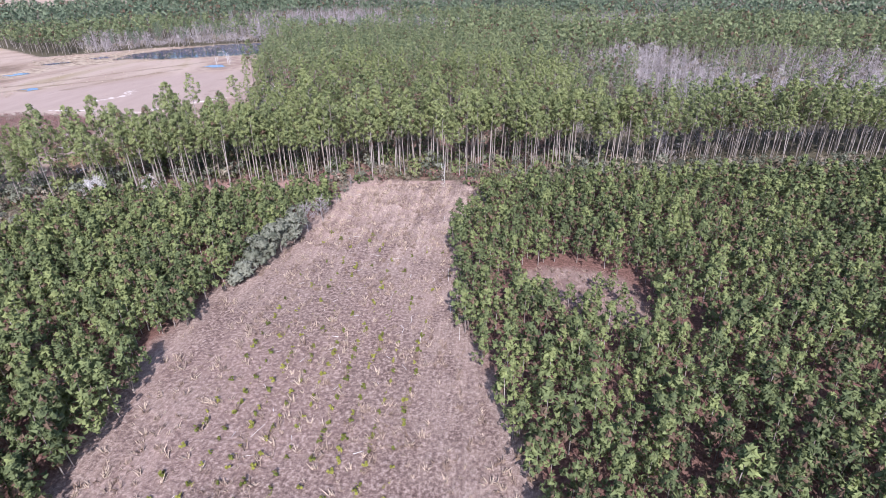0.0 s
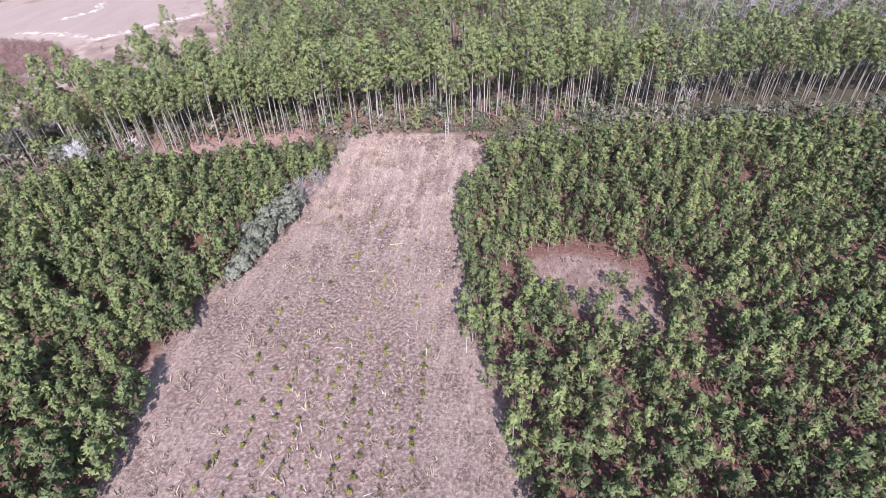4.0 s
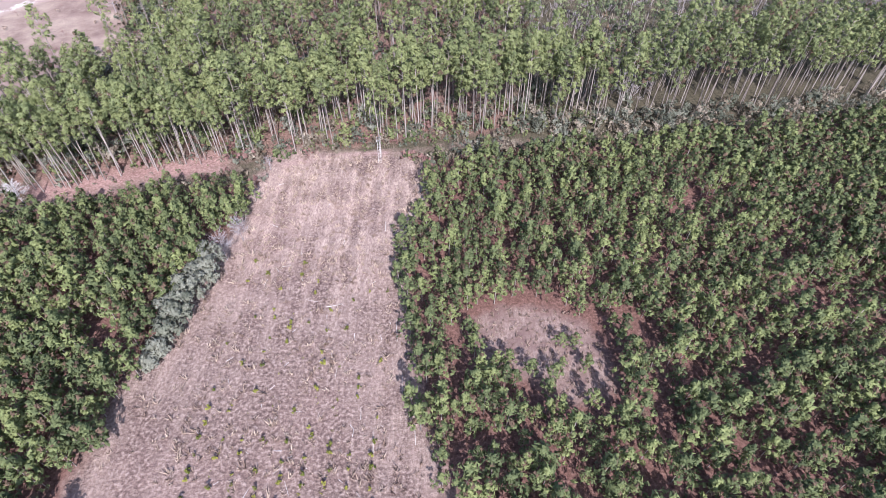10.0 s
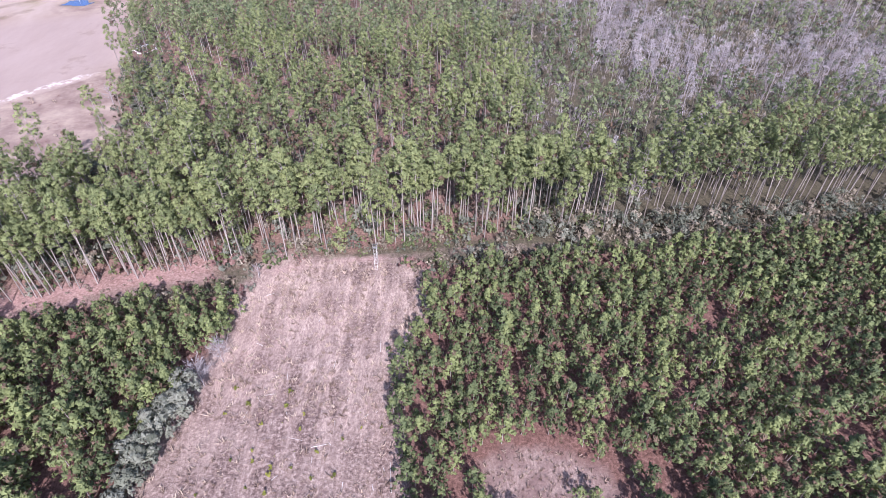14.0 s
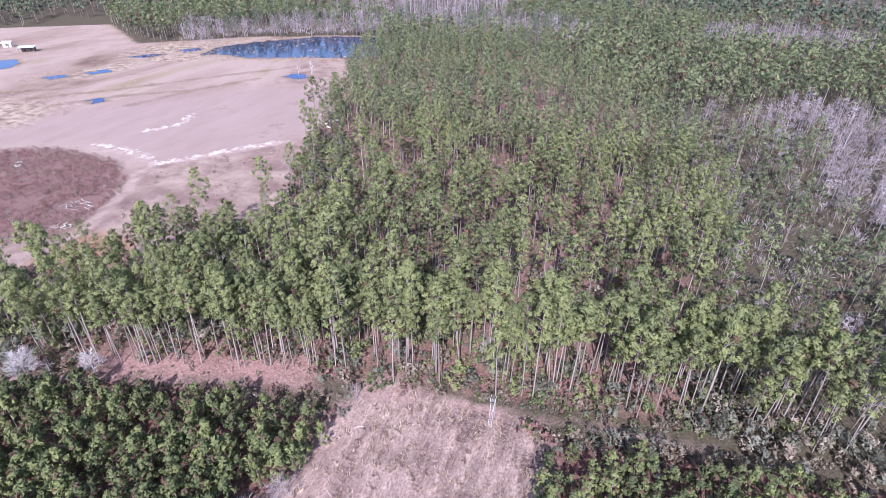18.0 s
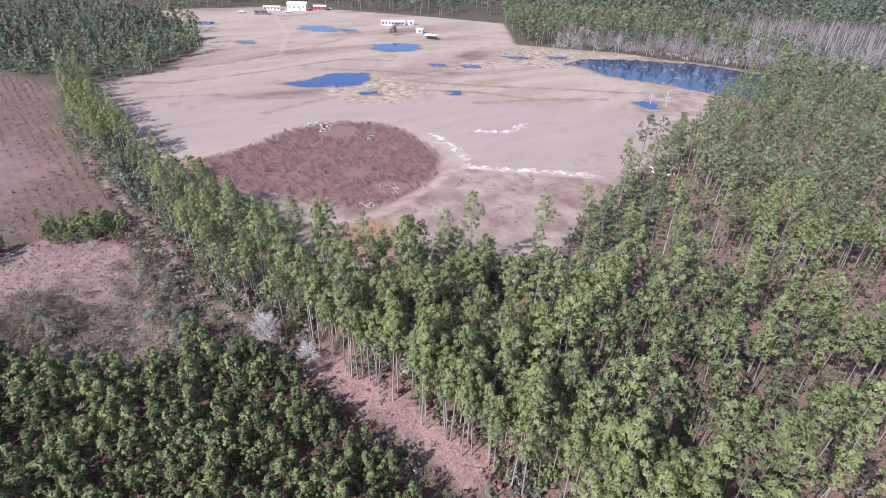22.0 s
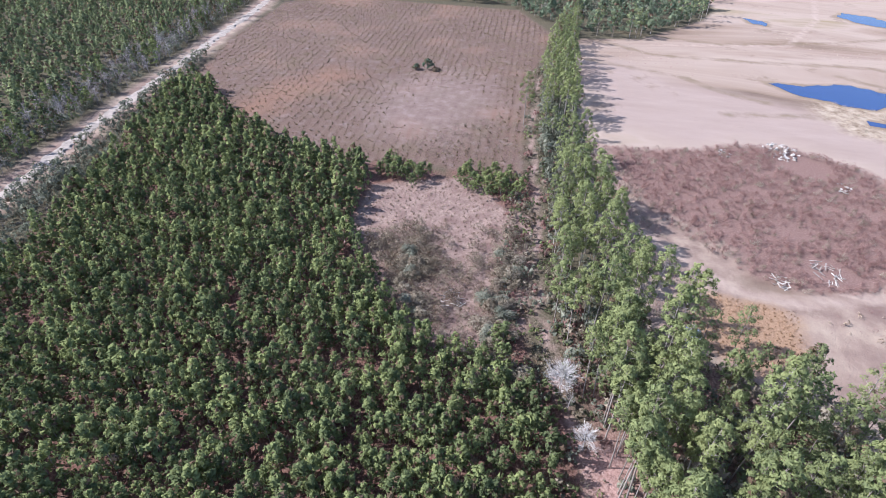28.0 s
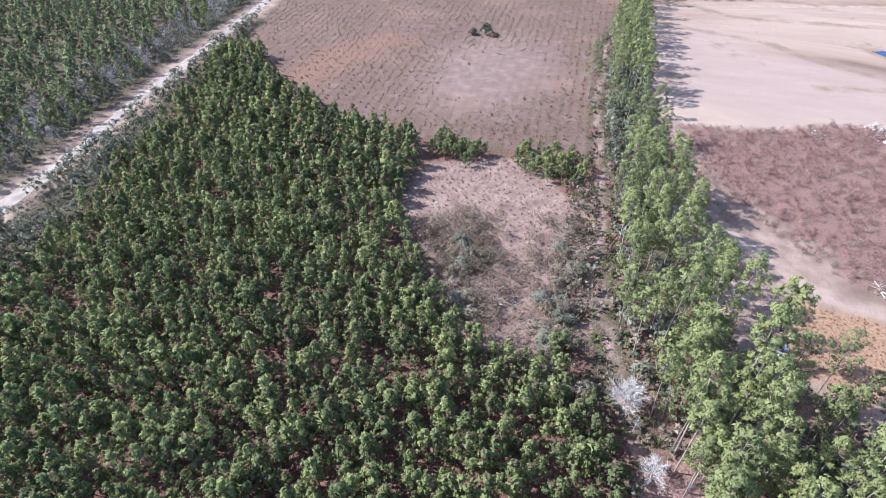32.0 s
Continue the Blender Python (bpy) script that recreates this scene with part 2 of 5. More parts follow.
    waste = mixc(nodes, links, val(nodes, links, "MULTIPLY", pale_patch, 0.75), waste, (0.37, 0.295, 0.235))
    col = mixc(nodes, links, masked(nodes, links, "waste", 5.0, 4.0, 0.12), col, waste)
    col = mixc(nodes, links, masked(nodes, links, "orange", 3.0, 3.0, 0.2), col,
               ramp(nodes, links, fine, [(0.3, (0.21, 0.130, 0.085)), (0.55, (0.30, 0.195, 0.130)), (0.75, (0.37, 0.26, 0.185))]))
    # harvested field: rows, rust patches, grey-violet stubble
    rows = nodes.new("ShaderNodeTexWave")
    rows.inputs["Scale"].default_value = 0.115
    rows.inputs["Distortion"].default_value, rows.inputs["Detail"].default_value = 1.2, 4.0
    rows.bands_direction = "Y"
    links.new(stretched(nodes, links, 1.0, 1.0, -7.5), rows.inputs["Vector"])
    stub = ramp(nodes, links, fine, [(0.3, (0.066, 0.043, 0.035)), (0.5, (0.122, 0.080, 0.067)), (0.72, (0.21, 0.146, 0.126))])
    stub = mixc(nodes, links, val(nodes, links, "MULTIPLY", val(nodes, links, "SUBTRACT", big, 0.54), 4.0, True), stub, (0.225, 0.128, 0.096))
    stub = mixc(nodes, links, val(nodes, links, "MULTIPLY", val(nodes, links, "SUBTRACT", mid, 0.52), 4.0, True), stub, (0.205, 0.158, 0.150))
    growth = val(nodes, links, "MULTIPLY", val(nodes, links, "SUBTRACT", noisy(nodes, links, 0.09, 6.0, 0.7), 0.5), 6.0, True)
    stub = mixc(nodes, links, val(nodes, links, "MULTIPLY", growth, 0.55), stub, (0.115, 0.088, 0.055))
    stub = mixc(nodes, links, val(nodes, links, "MULTIPLY", rows.outputs["Fac"], val(nodes, links, "MULTIPLY", val(nodes, links, "SUBTRACT", big, 0.25), 1.3)), stub, (0.180, 0.132, 0.106))
    stub = mixc(nodes, links, val(nodes, links, "MULTIPLY", masked(nodes, links, "rust", 16.0, 12.0, 0.1), 0.5), stub,
                ramp(nodes, links, fine, [(0.3, (0.175, 0.088, 0.055)), (0.6, (0.30, 0.165, 0.110))]))
    stub = mixc(nodes, links, val(nodes, links, "MULTIPLY", masked(nodes, links, "bare", 18.0, 9.0, 0.08), 0.45), stub,
                ramp(nodes, links, mid, [(0.3, (0.185, 0.134, 0.125)), (0.6, (0.275, 0.208, 0.195))]))
    col = mixc(nodes, links, masked(nodes, links, "stubble", 3.0, 2.5), col, stub)
    # lane of bare earth and straw; sandy wheel tracks
    earth = ramp(nodes, links, fine, [(0.3, (0.20, 0.128, 0.112)), (0.5, (0.33, 0.228, 0.205)), (0.7, (0.45, 0.34, 0.31))])
    col = mixc(nodes, links, masked(nodes, links, "lane", 2.0, 1.6), col, earth)
    col = mixc(nodes, links, masked(nodes, links, "straw", 5.0, 4.0, 0.15), col,
               ramp(nodes, links, fine, [(0.3, (0.19, 0.108, 0.096)), (0.5, (0.32, 0.200, 0.178)), (0.7, (0.44, 0.31, 0.28))]))
    sand = ramp(nodes, links, mid, [(0.3, (0.28, 0.21, 0.178)), (0.6, (0.39, 0.305, 0.262))])
    col = mixc(nodes, links, val(nodes, links, "MULTIPLY", masked(nodes, links, "track", 1.6, 0.9), 0.75), col, sand)
    streaky = val(nodes, links, "MULTIPLY", val(nodes, links, "SUBTRACT", noisy(nodes, links, 0.9, 5.0, 0.7, stretched(nodes, links, 0.45, 1.0, 20)), 0.36), 6.0, True)
    col = mixc(nodes, links, val(nodes, links, "MULTIPLY", masked(nodes, links, "white_sand", 2.2, 5.5, 0.35), streaky), col, (0.66, 0.60, 0.565))
    col = mixc(nodes, links, val(nodes, links, "MULTIPLY", masked(nodes, links, "ditch", 3.0, 4.0, 0.12), 0.65), col, (0.15, 0.112, 0.072))
    reeds = ramp(nodes, links, mid, [(0.34, (0.16, 0.118, 0.088)), (0.45, (0.27, 0.208, 0.158)), (0.62, (0.40, 0.33, 0.262))])
    col = mixc(nodes, links, masked(nodes, links, "sedge", 7.0, 7.0, 0.12), col, reeds)
    col = mixc(nodes, links, masked(nodes, links, "shore", 2.5, 2.5, 0.2), col, (0.22, 0.165, 0.12))
    links.new(col, b.inputs["Base Color"])
    bp = nodes.new("ShaderNodeBump")
    bp.inputs["Strength"].default_value, bp.inputs["Distance"].default_value = 0.9, 0.25
    links.new(val(nodes, links, "ADD", fine, mid), bp.inputs["Height"])
    links.new(bp.outputs[0], b.inputs["Normal"])
    return m


def water_material(name, color):
    m, nodes, links, b = material(name, 0.05, 0, 0.5)
    b.inputs["Base Color"].default_value = (*color, 1)
    b.inputs["IOR"].default_value = 1.33
    bp = nodes.new("ShaderNodeBump")
    bp.inputs["Strength"].default_value, bp.inputs["Distance"].default_value = 0.12, 0.05
    links.new(noisy(nodes, links, 1.3, 4.0), bp.inputs["Height"]), links.new(bp.outputs[0], b.inputs["Normal"])
    return m


# ---- plan, in metres ----
STRIP = [(-38, -70), (-40, 5), (-43, 25), (-42, 38), (-40, 44), (-38, 53), (-36, 63), (-34, 70), (-34, 84), (-32, 91), (-12, 91),
         (-3, 87), (-4, 77), (-7, 71), (-8, 59), (-6, 46), (-4, 34), (-1, 25), (3, 13), (6, 3), (9, -20), (10, -70)]
CLEARING = [(4.5, 49), (9, 52), (18, 51), (23, 47.5), (24.5, 41.5), (24, 36.5), (18, 35.5), (10, 40), (6, 43)]
GAP = [(-140, 17), (-146, 26), (-153, 42), (-140, 52), (-140, 60), (-118, 62), (-100, 65), (-90, 52), (-93, 44), (-103, 34), (-112, 28), (-118, 20)]
PLANT_EAST = [(-3, 86), (14, 89.5), (36, 92.5), (60, 96), (93, 102), (135, 110), (120, 60), (85, 20), (60, -15), (12, -30), (6, 3), (3, 13), (-1, 25),
              (-4, 34), (-6, 46), (-8, 59), (-7, 71), (-4, 77)]
PLANT_WEST = [(-35, 79), (-58, 77), (-73, 75), (-82, 71), (-90, 64), (-100, 60), (-90, 52), (-93, 44), (-103, 34), (-112, 28), (-118, 20), (-140, 17),
              (-150, 10), (-152, -12), (-168, -44), (-184, -60), (-192, -75), (-172, -71), (-150, -62), (-131, -54), (-112, -48.5), (-96, -42), (-80, -37), (-60, -39), (-39.5, -38), (-40.8, 5), (-43.5, 25), (-42.5, 38),
              (-40.5, 44), (-38, 53), (-36, 63), (-34, 70)]
CLUMP_A = [(-155, 14), (-147, 14), (-142, 28), (-150, 30)]
CLUMP_B = [(-157, 37), (-147, 38), (-141, 52), (-150, 56), (-158, 50)]
LANE = [(-240, 46), (-189, 51), (-152, 58), (-135, 61), (-119, 63), (-106, 66), (-90, 71), (-80, 75), (-62, 81), (-46, 86), (-33, 88.5), (-24, 90.5), (-9, 92.5),
        (3, 94), (15, 95.5), (22, 96.5)]
STAND = [(-104, 70), (-90, 74), (-80, 78), (-62, 83.5), (-46, 88.5), (-24, 93), (-9, 96), (3, 98), (30, 101), (42, 104), (23, 125), (24, 157), (24, 191),
         (9, 256), (-20, 311), (-67, 359), (-146, 325), (-135, 280), (-114, 226), (-106, 188), (-98, 167), (-84, 137), (-90, 120), (-96, 105), (-104, 93)]
STAND_EAST = [(24, 100), (44, 102.5), (66, 105), (94, 109), (140, 119), (150, 142), (110, 136), (75, 129), (52, 123), (38, 112)]
TREELINE = [(-102, 69), (-127, 65), (-152, 60.5), (-189, 54), (-239, 48), (-300, 46), (-308, 54), (-259, 57), (-197, 64), (-161, 71), (-136, 77), (-117, 83), (-109, 88)]
MEADOW = [(-104, 93), (-117, 85), (-136, 80), (-161, 74), (-197, 66), (-259, 58), (-298, 56), (-308, 84), (-357, 116), (-382, 124), (-462, 122), (-520, 110),
          (-500, 215), (-465, 250), (-405, 300), (-355, 336), (-287, 292), (-240, 335), (-160, 368), (-146, 325), (-135, 280), (-114, 226), (-106, 188), (-98, 167), (-84, 137), (-92, 115)]
SMOOTH = [(-128, 150), (-112, 182), (-108, 200), (-130, 250), (-165, 235), (-205, 190), (-232, 150), (-250, 100), (-270, 75), (-255, 62), (-205, 70), (-190, 100),
          (-200, 115), (-203, 132), (-193, 150), (-172, 156), (-150, 155)]
BRUSH = [(-183, 74), (-190, 101), (-197, 111), (-199, 129), (-191, 145), (-174, 151), (-151, 149), (-136, 139), (-129, 126), (-127, 115), (-132, 102), (-146, 90), (-158, 79)]
WASTE = [(-140, 146), (-130, 130), (-122, 112), (-112, 95), (-96, 105), (-84, 137), (-98, 167), (-106, 186), (-113, 178), (-130, 158)]
WASTE_WEST = [(-183, 70), (-160, 79), (-146, 90), (-134, 102), (-124, 101), (-112, 96), (-108, 88), (-117, 83), (-136, 78), (-161, 72)]
ORANGE = [(-122, 97), (-120.5, 113), (-107, 113), (-101, 104), (-107, 92), (-117, 94)]
STUBBLE = [(-240, -93), (-198, -78), (-186, -60), (-169, -44), (-153, -12), (-152, 12), (-158, 54), (-192, 49), (-239, 44), (-300, 44), (-344, 20), (-340, -69), (-318, -108)]
ROAD = [(-16, -44), (-53, -54), (-90, -62.5), (-106, -66), (-131, -73), (-157, -79.8), (-195, -88.5), (-240, -100), (-292, -112), (-360, -132), (-480, -168), (-700, -235)]
TRACKS = [[(-140, 149), (-130, 130), (-123.5, 114), (-124, 101), (-132, 93), (-139, 85)], [(-168, 154), (-146, 156), (-140, 149), (-126, 165), (-112, 182)],
          [(-452, 190), (-380, 175), (-320, 150), (-300, 90)], [(-463, 245), (-460, 190), (-468, 150), (-490, 110)]]
DITCHES = [[(-268, 60), (-262, 84), (-258, 100), (-245, 112), (-238, 128)], [(-300, 62), (-284, 90), (-288, 130), (-296, 176), (-282, 200)], [(-194, 196), (-186, 222), (-172, 250)], [(-318, 70), (-312, 120), (-330, 165), (-352, 205)], [(-222, 112), (-232, 150), (-222, 185), (-208, 205), (-188, 222)], [(-240, 186), (-216, 214), (-190, 250), (-170, 275)], [(-280, 160), (-262, 186), (-240, 205)]]
SWAMP = [(-232, 282), (-222, 287), (-202, 284), (-172, 300), (-146, 306), (-139, 322), (-150, 352), (-164, 366), (-200, 352), (-226, 322), (-236, 300)]
PONDS = [[(-262, 130), (-263, 144), (-269, 160), (-262, 176), (-250, 172), (-244, 164), (-245, 152), (-251, 140)],
         [(-324, 210), (-322, 226), (-313, 236), (-302, 230), (-299, 220), (-304, 207), (-314, 203)],
         [(-404, 194), (-398, 208), (-382, 212), (-374, 207), (-382, 194), (-394, 189)], [(-383, 212), (-378, 221), (-366, 221), (-368, 212)],
         [(-370, 138), (-366, 148), (-356, 147), (-360, 139)], [(-450, 128), (-446, 142), (-434, 143), (-438, 130)],
         [(-216, 193), (-213, 199), (-207, 197), (-210, 192)], [(-266, 214), (-262, 222), (-256, 220), (-259, 213)], [(-256, 228), (-251, 237), (-246, 234), (-250, 227)],
         [(-163, 258), (-158, 266), (-150, 262), (-155, 256)], [(-264, 262), (-258, 272), (-250, 276), (-254, 266)], [(-252, 286), (-246, 296), (-240, 292), (-245, 284)], [(-232, 158), (-230, 166), (-224, 164), (-227, 157)]]
GREY_EAST = [(42, 108), (23, 127), (24, 157), (24, 191), (12, 250), (60, 285), (140, 275), (220, 230), (190, 170), (140, 145), (110, 138), (70, 128)]
GREY_NORTH = [(-262, 300), (-231, 336), (-160, 376), (-100, 366), (-60, 372), (-20, 400), (-60, 450), (-140, 440), (-230, 385), (-290, 330)]
WEST_WOOD = [(-304, 50), (-312, 84), (-357, 114), (-382, 121), (-462, 118), (-520, 105), (-640, 60), (-640, -60), (-480, -80), (-360, -60), (-348, 18)]
SOUTH_SCRUB = [(-52, -61), (-131, -79), (-243, -108), (-360, -138), (-355, -195), (-272, -264), (-185, -220), (-117, -120)]
ROAD_SCRUB = [(-50, -30), (-82, -38), (-97, -44), (-113, -50.5), (-132, -56), (-150, -64), (-174, -73), (-197, -79), (-232, -94), (-195, -85.5), (-157, -77), (-131, -70), (-106, -63), (-53, -51)]



FIELD_WEST = [(-560, 640), (-760, 660), (-1100, 1000), (-900, 1250), (-640, 1000)]
FIELD_EAST = [(300, 640), (440, 600), (760, 900), (560, 1150), (380, 950)]
GREY_TRACTS = [[(28, 398), (108, 392), (132, 440), (90, 462), (36, 450)], [(-262, 425), (-180, 420), (-112, 448), (-84, 552), (-180, 566), (-262, 500)],
               [(-262, 700), (-66, 650), (-50, 800), (-250, 840)], [(120, 575), (235, 565), (250, 620), (130, 640)]]


def inside(poly, x, y):
    hit = np.zeros(x.shape, bool)
    for (x0, y0), (x1, y1) in zip(poly, poly[1:] + poly[:1]):
        if y0 == y1:
            continue
        cross = ((y0 > y) != (y1 > y)) & (x < (x1 - x0) * (y - y0) / (y1 - y0) + x0)
        hit ^= cross
    return hit


def from_line(line, x, y):
    best = np.full(x.shape, 1e9)
    for (x0, y0), (x1, y1) in zip(line, line[1:]):
        dx, dy = x1 - x0, y1 - y0
        k = np.clip(((x - x0) * dx + (y - y0) * dy) / (dx * dx + dy * dy), 0, 1)
        best = np.minimum(best, np.hypot(x - x0 - k * dx, y - y0 - k * dy))
    return best


def depth_in(poly, x, y):
    """Metres inside a polygon's edge; below nought outside."""
    d = from_line(poly + poly[:1], x, y)
    return np.where(inside(poly, x, y), d, -d)


def ground_height(x, y):
    """Low swells in the planted land; the meadow is level."""
    x, y = np.asarray(x, float), np.asarray(y, float)
    flat = np.clip((x + 100) / 40, 0, 1) * np.clip((160 - y) / 60, 0, 1) * np.clip((150 - np.abs(x)) / 60, 0, 1)
    return flat * (0.16 * np.sin(x * 0.13 + 1.0) * np.sin(y * 0.09) + 0.07 * np.sin(x * 0.41 + y * 0.33))


# ---- mesh helpers ----
def mesh_of(name, verts, tris, mats, tint=None, index=None, smooth=False):
    me = bpy.data.meshes.new(name)
    verts, tris = np.asarray(verts, np.float32), np.asarray(tris, np.int32)
    soft = None
    if verts.shape[1] == 7:
        verts, soft, tint = verts[:, :3], verts[:, 3:6], np.clip(np.asarray(tint) + verts[:, 6], -1, 1)
    me.vertices.add(len(verts))
    me.vertices.foreach_set("co", verts.ravel())
    me.loops.add(tris.size)
    me.loops.foreach_set("vertex_index", tris.ravel())
    me.polygons.add(len(tris))
    me.polygons.foreach_set("loop_start", np.arange(0, tris.size, 3, dtype=np.int32))
    for mt in mats:
        me.materials.append(mt)
    if index is not None:
        me.polygons.foreach_set("material_index", np.asarray(index, np.int32))
    if tint is not None:
        a = me.attributes.new("tint", "FLOAT", "POINT")
        a.data.foreach_set("value", np.asarray(tint, np.float32))
    me.update(calc_edges=True)
    if smooth:
        me.shade_smooth()
    if soft is not None:
        a = me.attributes.new("custom_normal", "FLOAT_VECTOR", "POINT")
        a.data.foreach_set("vector", np.ascontiguousarray(soft, np.float32).ravel())
    return me


def part(name, bm, mat, parent, label=""):
    me = bpy.data.meshes.new(name)
    bm.to_mesh(me)
    bm.free()
    me.materials.append(mat)
    ob = new(name, me)
    ob.parent = parent
    if label:
        tagged(ob, label)
    return ob


def box(bm, cx, cy, cz, sx, sy, sz, turn=0.0, bevel=0.0):
    m = pose(cx, cy, cz, 0, 0, turn) @ Matrix.Diagonal((sx, sy, sz, 1))
    g = bmesh.ops.create_cube(bm, size=1, matrix=m)
    if bevel:
        edges = list({e for v in g["verts"] for e in v.link_edges})
        bmesh.ops.bevel(bm, geom=edges, offset=bevel, segments=1, affect="EDGES")
    return bm


def rod(bm, a, b, r0, r1, sides=6):
    a, b = Vector(a), Vector(b)
    m = Matrix.Translation((a + b) / 2) @ (b - a).to_track_quat("Z", "Y").to_matrix().to_4x4()
    bmesh.ops.create_cone(bm, cap_ends=True, segments=sides, radius1=r0, radius2=r1, depth=(b - a).length, matrix=m)
    return bm


def own_normals(v, t):
    """Smooth vertex normals of a plain mesh."""
    f = np.cross(v[t[:, 1]] - v[t[:, 0]], v[t[:, 2]] - v[t[:, 0]])
    n = np.zeros(v.shape)
    for k in range(3):
        np.add.at(n, t[:, k], f)
    return n / (np.linalg.norm(n, axis=1, keepdims=True) + 1e-12)


def tube(points, radii, sides):
    """A tapered tube along points, as vertices and triangles."""
    pts = np.asarray(points, float)
    v, t = [], []
    for k, (p, r) in enumerate(zip(pts, radii)):
        d = pts[min(k + 1, len(pts) - 1)] - pts[max(k - 1, 0)]
        d = d / (np.linalg.norm(d) + 1e-9)
        u = np.cross(d, (0.3, 1.0, 0.1))
        u /= np.linalg.norm(u) + 1e-9
        w = np.cross(d, u)
        for s in range(sides):
            a = 2 * math.pi * s / sides
            v.append(p + r * (math.cos(a) * u + math.sin(a) * w))
    for k in range(len(pts) - 1):
        for s in range(sides):
            a, b = k * sides + s, k * sides + (s + 1) % sides
            t += [(a, b, a + sides), (b, b + sides, a + sides)]
    return np.array(v), np.array(t)


def sprays(centres, outward, count, size, reach, gen, slim=0.42, withered=0.0):
    """Needle clumps: loose slim triangles over a small puff round each centre. Each vertex has its place, the puff's own soft normal and a hue."""
    n = len(centres)
    o = gen.normal(0, 1, (n * count, 3)) + (0, 0, 0.45)
    o /= np.linalg.norm(o, axis=1, keepdims=True) + 1e-9
    out = np.repeat(outward, count, 0)
    c = np.repeat(centres, count, 0) + o * reach * gen.uniform(0.6, 1.1, (n * count, 1)) * (1, 1, 0.85)
    soft = o * 0.6 + out * 0.4 + gen.normal(0, 0.25, (n * count, 3))
    soft /= np.linalg.norm(soft, axis=1, keepdims=True) + 1e-9
    face = soft + gen.normal(0, 0.40, (n * count, 3))
    face /= np.linalg.norm(face, axis=1, keepdims=True) + 1e-9
    d = o * 0.5 + gen.normal(0, 0.55, (n * count, 3)) + (0, 0, 0.55)
    d -= face * (d * face).sum(1, keepdims=True)
    d /= np.linalg.norm(d, axis=1, keepdims=True) + 1e-9
    s = np.cross(d, face)
    ln = size * gen.uniform(0.7, 1.35, (n * count, 1))
    wd = size * slim * gen.uniform(0.75, 1.3, (n * count, 1))
    v = np.stack([c - d * ln * 0.45 - s * wd, c - d * ln * 0.45 + s * wd, c + d * ln * 0.7], 1)
    own = np.where(gen.uniform(0, 1, n) < withered, -2.0, gen.normal(0, 0.15, n))
    hue = np.repeat(own, count) + gen.normal(0, 0.05, n * count)
    v = np.concatenate([v, np.repeat(soft[:, None], 3, 1), np.repeat(hue, 3).reshape(-1, 3, 1)], 2).reshape(-1, 7)
    return v, np.arange(len(v)).reshape(-1, 3)


def young_pine(gen, tall=6.3, clusters=30, count=9, size=0.45, wide=1.08, slim=0.35, reach=0.31):
    """Crown and trunk of a planted pine: whorls of upswept boughs round a straight stem."""
    cs, out = [], []
    for k in range(clusters):
        f = (k + 0.5) / clusters
        h = tall * (0.28 + 0.68 * f)
        r = wide * 1.5 * (1 - f) ** 0.6 * gen.uniform(0.2, 1.3)
        a = k * 2.4 + gen.uniform(-0.5, 0.5)
        cs.append((r * math.cos(a), r * math.sin(a), h + gen.uniform(-0.3, 0.3)))
        out.append((math.cos(a) * (1.1 - 0.6 * f), math.sin(a) * (1.1 - 0.6 * f), 0.35 + 0.6 * f))
    cs.append((0, 0, tall * 0.97))
    out.append((0, 0, 1.0))
    crown = sprays(np.array(cs), np.array(out), count, size, reach * wide, gen, slim, 0.06)
    lean = gen.uniform(-0.12, 0.12, 2)
    trunk = tube([(0, 0, -0.1), (lean[0], lean[1], tall * 0.5), (lean[0] * 0.4, lean[1] * 0.4, tall * 0.95)], [0.085, 0.06, 0.015], 3)
    return crown, trunk


def tall_pine(gen, tall=18.0, clusters=13, count=16, size=0.62, sides=6, limbs=True, puff=0.72, wide=1.0, low=0.0, slim=0.3):
    """A grown plantation pine: a long bare bole, a few limbs and a broken, clumped crown."""
    cs, out, tv, tt, base = [], [], [], [], 0
    bend = gen.uniform(-0.5, 0.5, 2)
    stem = [(0, 0, -0.2), (bend[0] * 0.3, bend[1] * 0.3, tall * 0.33), (bend[0] * 0.8, bend[1] * 0.8, tall * 0.66), (bend[0], bend[1], tall * 0.95)]
    stem, thick = (stem, [0.13, 0.11, 0.075, 0.02]) if sides > 3 else (stem[::2], [0.15, 0.08])
    v, t = tube(stem, thick, sides)
    tv.append(v), tt.append(t)
    base = len(v)
    low = low or gen.uniform(0.52, 0.66)
    for k in range(clusters):
        f = (k + 0.5) / clusters
        h = tall * (low + (0.98 - low) * f)
        r = wide * gen.uniform(0.5, 1.25) * 1.65 * math.sin(math.pi * (0.18 + 0.80 * f)) ** 0.7
        a = k * 2.4 + gen.uniform(-0.7, 0.7)
        c = (bend[0] + r * math.cos(a), bend[1] + r * math.sin(a), h)
        cs.append(c)
        out.append((math.cos(a) * 0.8, math.sin(a) * 0.8, 0.3 + 0.6 * f))
        if limbs and k % 2 == 0:
            v, t = tube([(bend[0] * 0.9, bend[1] * 0.9, h - 0.7), c], [0.05, 0.02], 3)
            tv.append(v), tt.append(t + base)
            base += len(v)
    crown = sprays(np.array(cs), np.array(out), count, size, puff, gen, slim, 0.02)
    return crown, (np.concatenate(tv), np.concatenate(tt))


